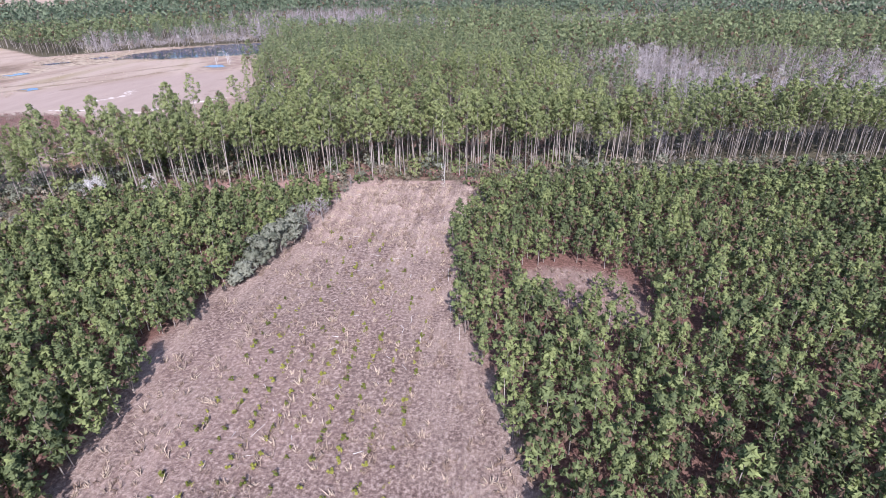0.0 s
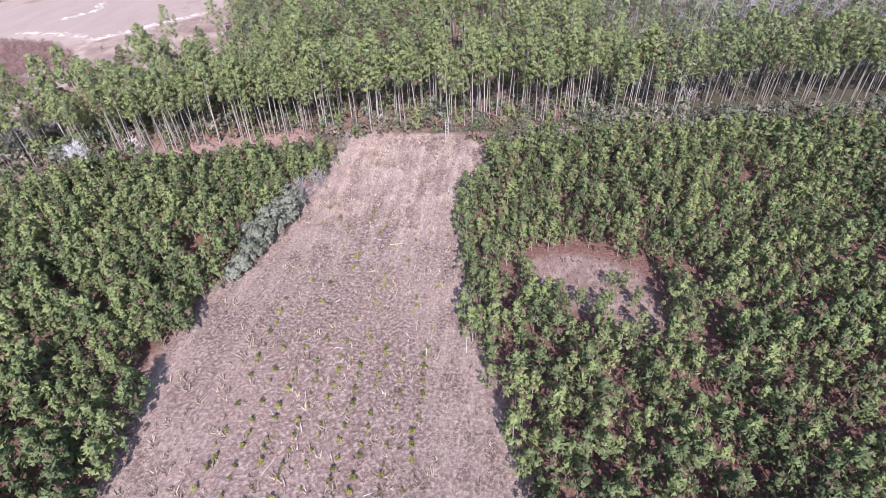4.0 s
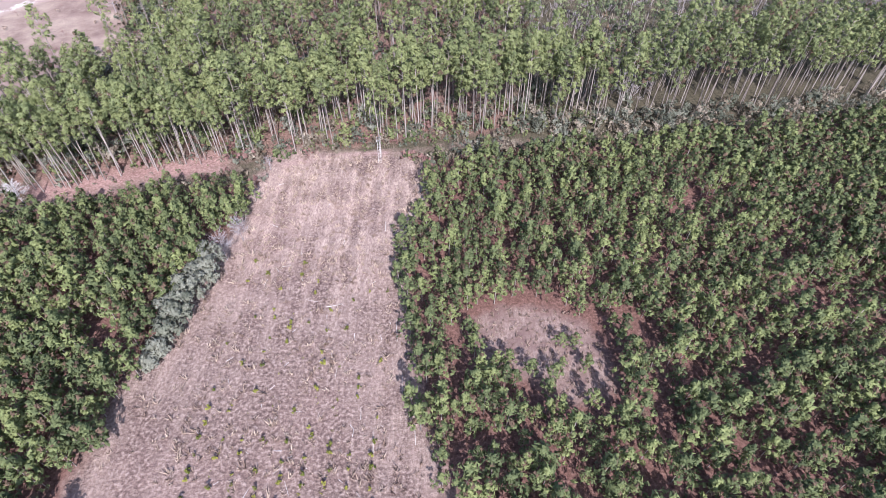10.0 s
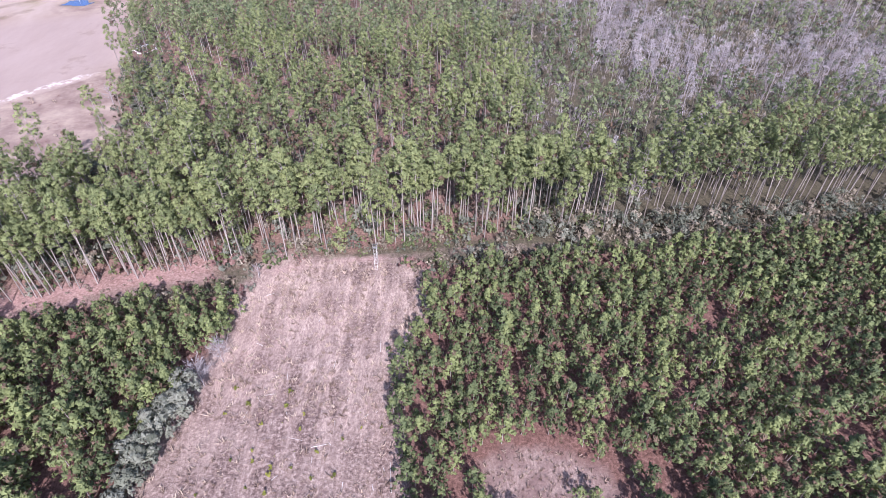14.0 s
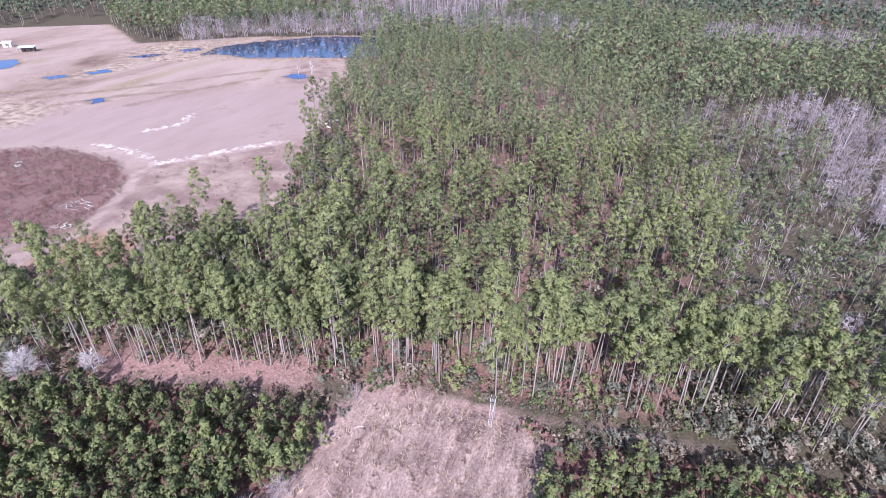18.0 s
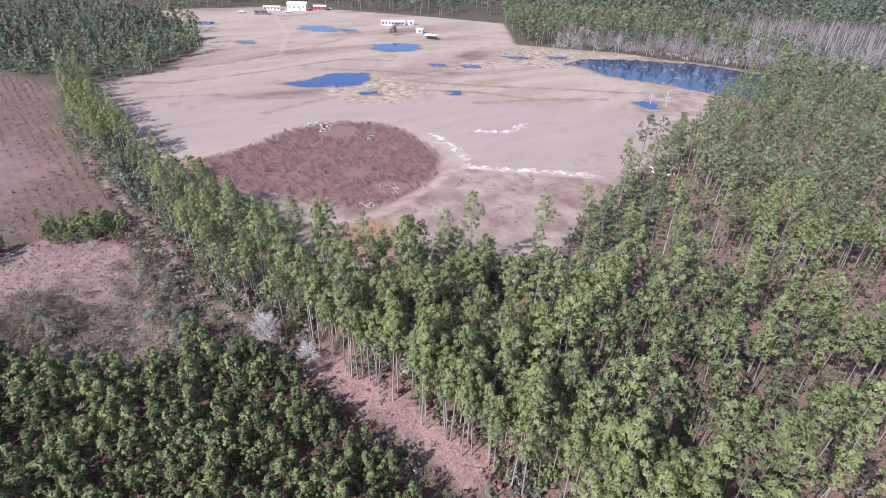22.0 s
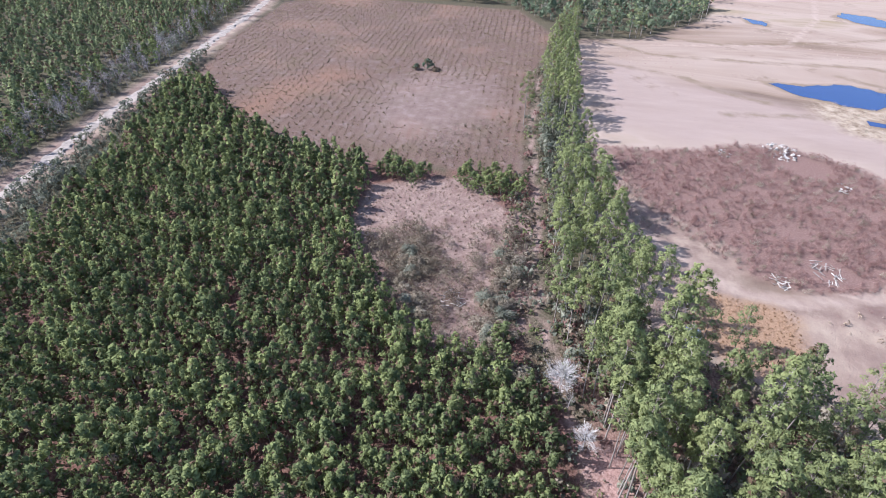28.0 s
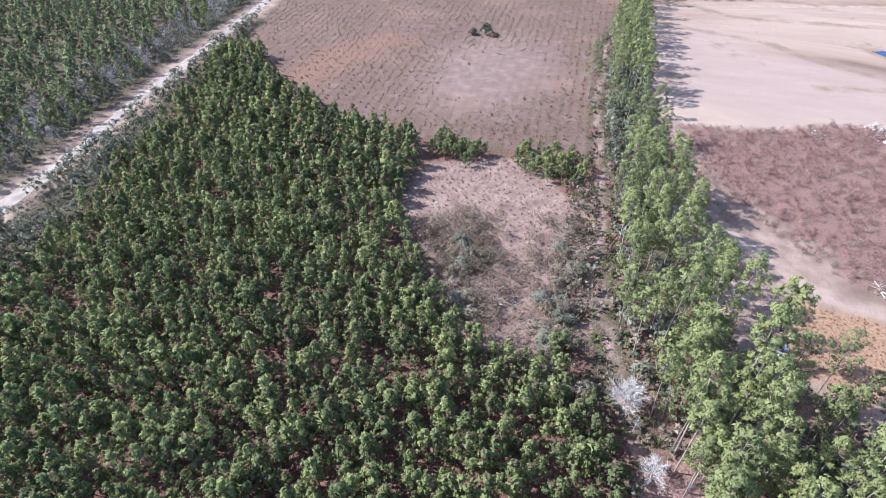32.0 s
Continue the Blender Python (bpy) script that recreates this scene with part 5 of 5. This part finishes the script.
keep = rowed & (rng.uniform(0, 1, len(gx)) > 0.2) & (np.sin(gx * 0.5 + 2) * np.sin(gy * 0.11 + gx) > -0.1)
planted("green_weeds", [[(v, t, LEAF_SEED)] for v, t in TUFTS], gx[keep], gy[keep], 0.35, 0.75, "thin lines of yellow-green weeds along the furrows", "weeds", (0.3, 1.0), 0.2)
gx, gy = scatter(CLEARING, 0.9, 0.5)
hx, hy = scatter(GAP, 1.15, 0.5)
planted("opening_grass", [[(v, t, LEAF_STRAW)] for v, t in TUFTS], np.r_[gx, hx], np.r_[gy, hy], 0.4, 1.2, "tufts of pale dead grass in the openings", "grass", (0.0, 0.5), 0.2)
gx, gy = scatter(ORANGE, 0.8, 0.5)
LEAF_RUST = leafy("rust_grass_blades", (0.25, 0.155, 0.098), (0.32, 0.21, 0.138), (0.38, 0.26, 0.18), 0.3, 0.15)
planted("rust_grass", [[(v, t, LEAF_RUST)] for v, t in TUFTS], gx, gy, 0.4, 0.9, "tall rust-coloured grass beside the track", "grass", (0.0, 1.0), 0.25)
c6, s6 = math.cos(radians(7.5)), math.sin(radians(7.5))
gx, gy = scatter(STUBBLE, 1.25, 0.5, 6, 1.25)
v6 = -gx * s6 + gy * c6
keep = ((np.abs((v6 + 400) % 2.73 - 1.36) < 0.5) & (rng.uniform(0, 1, len(gx)) < 0.6 + 0.45 * np.sin(gx * 0.08 + 1) * np.sin(gy * 0.07))) | (rng.uniform(0, 1, len(gx)) < 0.2)
keep &= np.hypot((gx + 197) / 1.6, gy - 22) > 16 + 5 * np.sin(gx)
LEAF_STALK = leafy("old_crop_stalks", (0.15, 0.115, 0.075), (0.21, 0.165, 0.11), (0.28, 0.22, 0.155), 0.2, 0.6)
planted("crop_stalks", [[(v, t, LEAF_STALK)] for v, t in TUFTS], gx[keep], gy[keep], 0.5, 1.3, "rows of dry brown crop stalks in the old field", "crop", (0.0, 1.0), 0.25)

PALE_WOOD = plain("bleached_wood", (0.45, 0.41, 0.385), 0.9, scale=5, spread=0.25)
logs = [(-6.8, 47.5, 4.2, 95), (-24.8, 11, 2.2, 70), (-24.3, 7.5, 1.4, 20), (-20.5, 26.5, 1.6, 40), (-19, 24.3, 1.8, 110), (-22.6, 33, 1.5, 60), (-17, 52, 2.4, 10), (-20.6, 53, 2.0, 170),
        (-26, 60.5, 1.5, 15), (-30, 70.4, 1.4, 150), (-15, 40, 1.8, 85), (-11, 34, 2.0, 100), (-9, 30, 3.0, 97), (-5.5, 38, 3.5, 95), (-3.6, 31, 3.0, 98), (-31, 82, 1.4, 30),
        (-28.6, 57, 1.2, 75), (-24, 64, 1.6, 95), (-17, 66, 1.5, 88), (-14, 60, 1.7, 80), (-10, 70, 2.4, 92), (-21, 76, 1.2, 70)]
for x, y, ln, turn in logs:
    bm = bmesh.new()
    r = rng.uniform(0.03, 0.065)
    rod(bm, (-ln / 2, 0, r), (ln / 2, rng.uniform(-0.2, 0.2), r * 0.9), r, r * 0.6, 7)
    me = bpy.data.meshes.new("fallen_branch")
    bm.to_mesh(me), bm.free()
    me.materials.append(PALE_WOOD)
    ob = tagged(new("fallen_branch", me), "bleached fallen branch lying in dead grass", "branch", "slash on the strip")
    ob.matrix_basis = pose(x, y, float(ground_height(x, y)) + 0.02, 0, 0, turn)
gx, gy = scatter([(-33, -5), (-6, -5), (-8, 62), (-33, 62)], 1.9, 0.5)
keep = rng.uniform(0, 1, len(gx)) > 0.88
stick = tube([(-0.5, 0, 0.06), (0.5, 0.1, 0.09)], [0.05, 0.02], 4)
planted("slash_sticks", [[(stick[0], stick[1], TWIG_WHITE)]], gx[keep], gy[keep], 0.3, 1.1, "scattered pale sticks and slash on the strip", "sticks", (0, 1), 0.02)

# ---- scrub in the openings, along the lane and in the tree line ----
gx, gy = scatter([(-132, 40), (-106, 33), (-94, 45), (-92, 53), (-100, 62), (-118, 60), (-134, 57), (-128, 48), (-112, 48)], 1.9, 0.5)
keep = rng.uniform(0, 1, len(gx)) > 0.3
bx, by = scatter([(-118, 24), (-104, 36), (-112, 44), (-126, 36)], 1.6, 0.5)
planted("grey_brown_scrub", [[(v, t, LEAF_SCRUB)] for v, t in [bushy_crown(gen, 1.5, 1.15, 10, 16, 0.27, 0.13) for k in range(4)]], np.r_[gx[keep], bx], np.r_[gy[keep], by], 0.8, 1.9, "grey-brown leafless scrub in the opening", "shrubs", (0.0, 0.5))
bush_models = []
for k in range(5):
    v, t = bushy_crown(gen, 3.0, 1.5, 30, 17, 0.36, 0.19)
    bush_models.append(tagged(new("bare_bush", mesh_of("bare_bush", v, t, [LEAF_SCRUB if k < 3 else LEAF_GREY], np.full(len(v), 0.35 + 0.12 * k))),
                              "tall grey-brown twiggy bush in the grassy opening", "bush", "bushes in the opening"))
spots = []
for x, y, r, n in ((-110, 38, 5.5, 16), (-99, 43, 4, 7), (-104, 57, 3.5, 12), (-96, 59, 4, 16), (-88, 62, 4, 14), (-97, 31, 3, 6), (-120, 57, 3, 5), (-112, 58, 3, 6)):
    spots += [(x + rng.normal(0, r * 0.5), y + rng.normal(0, r * 0.5)) for k in range(n)]
for k, (x, y) in enumerate(spots):
    m = pose(x, y, float(ground_height(x, y)), 0, 0, rng.uniform(0, 360))
    ob = bush_models[k] if k < 5 else copy_thing(bush_models[k % 5], m)
    ob.matrix_basis = m @ Matrix.Diagonal((rng.uniform(0.85, 1.4), rng.uniform(0.85, 1.4), rng.uniform(0.6, 1.1), 1))
lx, ly = scatter([(-250, 30), (15, 82), (20, 104), (-250, 60)], 1.45, 0.5)
d = from_line(LANE, lx, ly)
keep = (d > 0.85) & (d < 7.0) & (rng.uniform(0, 1, len(lx)) > 0.15) & (from_line([(-78, 79), (-62, 84), (-45, 89)], lx, ly) > 2.3) & ~inside(STRIP, lx, ly) & ~inside(STUBBLE, lx, ly)
lx, ly = lx[keep], ly[keep]
planted("lane_scrub", [[(v, t, LEAF_SCRUB)] for v, t in BROOMS[:3]] + [[(v, t, LEAF_SCRUB)] for v, t in SHRUBS[:3]] + [[(v, t, LEAF_GREY)] for v, t in SHRUBS[3:]] + [[(v, t, LEAF_YOUNG)] for v, t in SHRUBS[2:4]]
        + [[(v, t, LEAF_BRUSH)] for v, t in SHRUBS[:2]], lx, ly, 0.5, 1.5, "low brown and green scrub along the lane", "shrubs", (0.0, 0.7))
sx_, sy_ = scatter([(-80, 75), (-44, 85), (-43, 92), (-62, 88), (-82, 82)], 1.2, 0.6)
keep = (rng.uniform(0, 1, len(sx_)) > 0.5) & (from_line(LANE, sx_, sy_) > 1.0)
planted("straw_litter", [[(v, t, LEAF_BRUSH)] for v, t in MID_BROOMS[:2]] + [[(v, t, LEAF_SCRUB)] for v, t in SHRUBS[:2]] + [[(v, t, LEAF_YOUNG)] for v, t in SHRUBS[:1]], sx_[keep], sy_[keep], 0.15, 0.6,
        "low twigs and small plants in the pine straw", "shrubs")
lx, ly = scatter(TREELINE, 2.3, 0.5)
keep = np.where((lx < -140) & (lx > -215), True, rng.uniform(0, 1, len(lx)) > 0.6) & (from_line(LANE, lx, ly) > 1.5)
planted("tree_line_thicket", [[(v, t, LEAF_GREY)] for v, t in TALL_SHRUB], lx[keep], ly[keep], 0.7, 1.35, "grey-green thicket under the row of pines", "shrubs")
gx, gy = scatter([(-100, 108), (-84, 128), (-78, 140), (-94, 168), (-104, 186), (-92, 190), (-70, 150), (-74, 120), (-88, 104)], 2.3, 0.55)
planted("meadow_edge_thicket", [[(v, t, LEAF_GREY)] for v, t in TALL_SHRUB[:2]] + [[(v, t, LEAF_SCRUB)] for v, t in TALL_SHRUB[2:3]] + [[(v, t, LEAF_PINE)] for v, t in TALL_SHRUB[1:]], gx, gy, 0.5, 1.4,
        "mixed grey and green thicket at the meadow's edge", "shrubs")
gx, gy = scatter(WASTE, 1.9, 0.6)
keep = (rng.uniform(-1, 1, len(gx)) + 1.2 * np.sin(gx * 0.23 + 0.8) * np.sin(gy * 0.19) > 0.9) & (np.min([from_line(l, gx, gy) for l in TRACKS], 0) > 3) & ~inside(ORANGE, gx, gy)
planted("waste_scrub", [[(v, t, LEAF_BRUSH)] for v, t in BROOMS] + [[(v, t, LEAF_STRAW)] for v, t in SHRUBS[:2]], gx[keep], gy[keep], 0.3, 0.75, "low brown scrub on rough ground", "shrubs")
gx, gy = scatter([(-196, 67), (-180, 72), (-160, 80), (-146, 87), (-132, 91), (-124, 95), (-112, 94), (-108, 88), (-117, 83.5), (-136, 78), (-161, 72)], 1.7, 0.55)
keep = np.min([from_line(l, gx, gy) for l in TRACKS], 0) > 2.2
gx, gy = gx[keep], gy[keep]
planted("shaded_brush", [[(v, t, LEAF_SCRUB)] for v, t in MID_BROOMS[:3]] + [[(v, t, LEAF_BRUSH)] for v, t in MID_BROOMS[3:]], gx, gy, 0.6, 1.4, "dark brush in the shade of the pines", "shrubs")
gx, gy = scatter(MEADOW, 2.6, 0.55)
far = (np.hypot((gx + 236) / 1.2, gy - 172) < 26) & (rng.uniform(0, 1, len(gx)) > 0.45)
far |= (np.hypot((gx + 250) / 1.1, gy - 282) < 26) & (rng.uniform(0, 1, len(gx)) > 0.4)
far |= (np.abs(depth_in(SWAMP, gx, gy) + 6) < 7) & (rng.uniform(0, 1, len(gx)) > 0.35)
far |= (np.abs(depth_in(PONDS[7], gx, gy) + 4) < 6) & (rng.uniform(0, 1, len(gx)) > 0.5)
far &= np.max([depth_in(p, gx, gy) for p in PONDS + [SWAMP]], 0) < -0.8
planted("pond_sedge", [[(v, t, LEAF_STRAW)] for v, t in MID_BROOMS[:3]] + [[(v, t, LEAF_SCRUB)] for v, t in MID_BROOMS[3:4]], gx[far], gy[far], 0.5, 1.15, "clumps of pale dead sedge round the ponds", "sedge", (0.2, 1.0))
gx, gy = scatter(SWAMP, 2.4, 0.5)
d = depth_in(SWAMP, gx, gy)
keep = ((gx + gy * 0.15 < -184) & (rng.uniform(0, 1, len(gx)) > 0.25)) | (rng.uniform(0, 1, len(gx)) > 0.88)
planted("swamp_tussocks", [[(v, t, LEAF_STRAW)] for v, t in MID_BROOMS], gx[keep], gy[keep], 0.6, 1.3, "pale tussocks standing in the swamp pond", "sedge", (0.2, 1.0))


# ---- heaps on the meadow ----
def heap(name, x, y, wide, deep, high, count, mats, label, category, part_name, long=1.0):
    top = tagged(new(name), label, category)
    g = np.random.default_rng(int(abs(x * 7 + y)))
    for k in range(count):
        a, r = g.uniform(0, 6.28), math.sqrt(g.uniform(0, 1))
        cx, cy = r * wide * math.cos(a), r * deep * math.sin(a)
        cz = max(0.08, high * (1 - r) * g.uniform(0.3, 1.0))
        bm = bmesh.new()
        s = g.uniform(0.3, 0.85)
        slim = 0.22 if long > 2 else 1.0
        box(bm, 0, 0, 0, s * long * g.uniform(0.8, 1.6), s * slim * g.uniform(0.4, 0.9), s * slim * g.uniform(0.25, 0.6), bevel=0.06 * s * slim)
        for v in bm.verts:
            v.co += Vector(g.normal(0, 0.06 * s, 3))
        bm.transform(pose(cx, cy, cz, g.uniform(-30, 30), g.uniform(-30, 30), g.uniform(0, 360)))
        part(part_name, bm, mats[k % len(mats)], top)
    top.matrix_basis = pose(x, y, 0.02)


CONCRETE = plain("broken_concrete", (0.42, 0.39, 0.37), 0.9, scale=2)
CONCRETE_DARK = plain("stained_concrete", (0.24, 0.215, 0.20), 0.9, scale=2)
heap("rubble_heap", -196, 124, 6.5, 5, 1.6, 70, [CONCRETE, CONCRETE_DARK, CONCRETE], "heap of broken pale concrete rubble at the brush's edge", "rubble heap", "chunk")
heap("rubble_heap", -190, 108, 3, 2, 0.8, 16, [CONCRETE, CONCRETE_DARK], "small heap of broken pale rubble", "rubble heap", "chunk")
heap("rubble_heap", -178, 136, 3, 2, 0.7, 12, [CONCRETE], "scattered pale rubble in brown brush", "rubble heap", "chunk")
heap("brush_pile", -136, 122, 4.5, 3, 1.0, 40, [PALE_WOOD, CONCRETE_DARK], "pile of bleached cut branches in brown brush", "brush pile", "branch", 2.2)
heap("brush_pile", -129, 112, 3, 1.6, 0.8, 22, [PALE_WOOD], "pile of bleached cut branches beside the track", "brush pile", "branch", 2.2)
heap("brush_pile", -104, 49, 3, 2.5, 0.9, 30, [PALE_WOOD, CONCRETE_DARK], "tangle of bleached fallen branches in the opening", "brush pile", "branch", 2.4)
SCRAP = plain("pale_scrap_metal", (0.60, 0.63, 0.70), 0.3, 0.6, scale=2)
heap("scrap_heap", -107.5, 93.5, 3, 1.8, 1.0, 36, [SCRAP, CONCRETE_DARK, SCRAP, plain("blue_plastic", (0.12, 0.16, 0.30), 0.4)], "heap of shiny scrap in the shade of the pines", "scrap heap", "scrap_piece")
heap("sand_bank", -105, 206, 4, 5, 1.6, 26, [plain("white_bank_sand", (0.75, 0.71, 0.68), 0.95)], "white lumps of dug sand at the wood's edge", "sand bank", "lump", 1.4)

# ---- buildings beyond the meadow ----
WHITE_SIDING = plain("white_siding", (0.78, 0.77, 0.76), 0.6, scale=1.5, spread=0.1)
ROOF_TIN = plain("pale_tin_roof", (0.62, 0.64, 0.67), 0.4, 0.3, scale=1.0, spread=0.15)
DARK_GLASS = plain("dark_window_glass", (0.03, 0.035, 0.045), 0.1, spread=0.1, spec=0.5)
RED_PAINT = plain("faded_red_paint", (0.42, 0.10, 0.08), 0.6)
GREY_WOOD = plain("grey_boards", (0.20, 0.17, 0.15), 0.9)


def house(name, x, y, turn, sx, sy, wall_h, rise, wall_mat, roof_mat, windows, label, category, porch=False):
    top = tagged(new(name), label, category)
    wall = part("wall", box(bmesh.new(), 0, 0, wall_h / 2, sx, sy, wall_h, bevel=0.03), wall_mat, top)
    bm = bmesh.new()
    e = 0.45
    prof = [(-sy / 2 - e, wall_h - 0.05), (0, wall_h + rise), (sy / 2 + e, wall_h - 0.05), (sy / 2 + e, wall_h + 0.12), (0, wall_h + rise + 0.17), (-sy / 2 - e, wall_h + 0.12)]
    ends = [[bm.verts.new((s * (sx / 2 + e), py, pz)) for py, pz in prof] for s in (-1, 1)]
    for k in range(6):
        bm.faces.new((ends[0][k], ends[0][(k + 1) % 6], ends[1][(k + 1) % 6], ends[1][k]))
    bm.faces.new(ends[0][::-1]), bm.faces.new(ends[1])
    bmesh.ops.recalc_face_normals(bm, faces=bm.faces)
    part("roof", bm, roof_mat, top)
    for k in range(windows):
        wx = -sx / 2 + sx * (k + 0.5) / windows
        for side in (-1, 1):
            part("window", box(bmesh.new(), wx, side * (sy / 2 + 0.02), wall_h * 0.58, min(1.3, sx / windows * 0.5), 0.06, 1.0), DARK_GLASS, wall)
    part("door", box(bmesh.new(), sx * 0.18, -sy / 2 - 0.03, 1.0, 0.95, 0.07, 2.0), GREY_WOOD, wall)
    if porch:
        part("porch_roof", box(bmesh.new(), sx * 0.1, -sy / 2 - 1.4, wall_h - 0.1, sx * 0.5, 2.6, 0.1), roof_mat, top)
        for k in range(4):
            part("porch_post", box(bmesh.new(), -sx * 0.13 + sx * 0.155 * k, -sy / 2 - 2.5, (wall_h - 0.15) / 2, 0.12, 0.12, wall_h - 0.15), wall_mat, top)
    top.matrix_basis = pose(x, y, 0.0, 0, 0, turn)


house("mobile_home", -383, 255, 62, 17, 4.4, 2.7, 0.7, WHITE_SIDING, ROOF_TIN, 7, "long white mobile home on the far meadow", "mobile home", True)
house("shed", -378, 267, 62, 4, 3.2, 2.4, 0.8, WHITE_SIDING, WHITE_SIDING, 1, "small white shed beside the mobile home", "shed")
house("shed", -347, 257, 30, 4.4, 3.0, 2.2, 0.9, WHITE_SIDING, WHITE_SIDING, 1, "small white shed on the far meadow", "shed")
house("warehouse", -478, 217, 62, 15, 11, 5.0, 1.2, WHITE_SIDING, WHITE_SIDING, 4, "large white shed building before the far woods", "warehouse")
house("barn", -472, 234, 62, 10, 5, 2.8, 0.9, RED_PAINT, plain("faded_pale_roof", (0.6, 0.55, 0.53)), 3, "low red barn before the far woods", "barn")
house("barn", -466, 183, 70, 9, 5, 2.8, 1.0, GREY_WOOD, plain("brown_tin_roof", (0.22, 0.15, 0.13)), 2, "low weathered barn before the far woods", "barn")
house("mobile_home", -485, 198, 62, 13, 4, 2.6, 0.6, WHITE_SIDING, ROOF_TIN, 5, "white mobile home before the far woods", "mobile home")


def open_shed(x, y, turn):
    top = tagged(new("open_shed"), "open-sided pole shed with a pale roof", "shed")
    for a in (-3.6, 0, 3.6):
        for b in (-2, 2):
            part("post", box(bmesh.new(), a, b, 1.3, 0.16, 0.16, 2.6), GREY_WOOD, top)
    bm = box(bmesh.new(), 0, 0, 2.75, 8.4, 5.2, 0.12)
    bm.transform(pose(0, 0, 0, 4, 0, 0))
    part("roof", bm, ROOF_TIN, top)
    part("back_wall", box(bmesh.new(), 0, 2.05, 1.2, 7.3, 0.08, 2.4), GREY_WOOD, top)
    for k, a in enumerate((-2.2, 0.6, 2.5)):
        part("stored_crate", box(bmesh.new(), a, 0.6, 0.6, 1.5, 1.6, 1.2, bevel=0.05), GREY_WOOD, top)
    top.matrix_basis = pose(x, y, 0.0, 0, 0, turn)


open_shed(-325, 252, 40)
for k, (x, y, turn, mt) in enumerate([(-470, 222, 20, RED_PAINT), (-466, 205, 70, WHITE_SIDING), (-480, 172, 65, WHITE_SIDING), (-471, 241, 60, WHITE_SIDING), (-357, 242, 50, RED_PAINT)]):
    top = tagged(new("pickup_truck"), "parked pickup truck on bare ground", "truck", "parked trucks far off")
    part("body", box(bmesh.new(), 0, 0, 0.75, 5.0, 1.85, 0.6, bevel=0.08), mt, top)
    cab = part("cab", box(bmesh.new(), 0.4, 0, 1.35, 1.9, 1.7, 0.75, bevel=0.2), mt, top)
    part("window", box(bmesh.new(), 0.4, 0, 1.42, 1.5, 1.74, 0.4), DARK_GLASS, cab)
    for a in (-1.6, 1.6):
        for b in (-0.85, 0.85):
            part("wheel", rod(bmesh.new(), (a, b - 0.12, 0.38), (a, b + 0.12, 0.38), 0.38, 0.38, 12), DARK_GLASS, top)
    top.matrix_basis = pose(x, y, 0.0, 0, 0, turn)

# ---- weeds and clumps on the meadow and in the old field's headland ----
gx, gy = scatter(MEADOW, 2.6, 0.5)
drift = np.sin(gx * 0.045 + gy * 0.02) + np.sin(gy * 0.06 - gx * 0.03 + 1.0) + rng.uniform(-0.8, 0.8, len(gx))
keep = (drift > 1.35) & (depth_in(SMOOTH, gx, gy) < -2) & (np.max([depth_in(p, gx, gy) for p in PONDS + [SWAMP]], 0) < -1) & ~inside(BRUSH, gx, gy)
planted("meadow_weeds", [[(v, t, LEAF_STRAW)] for v, t in LOOSE_BROOMS[:2]] + [[(v, t, LEAF_BRUSH)] for v, t in LOOSE_BROOMS[2:4]], gx[keep], gy[keep], 0.15, 0.45, "low clumps of dead weeds on the meadow", "weeds", (0.0, 1.0))
gx, gy = scatter([(-176, 20), (-160, 14), (-160, 52), (-186, 50), (-196, 40)], 1.3, 0.5)
keep = rng.uniform(0, 1, len(gx)) > 0.35
planted("headland_weeds", [[(v, t, LEAF_SCRUB)] for v, t in BROOMS] + [[(v, t, LEAF_STALK)] for v, t in TUFTS[:2]], gx[keep], gy[keep], 0.3, 0.8, "brown weeds on the field's headland", "weeds", (0.0, 1.0))
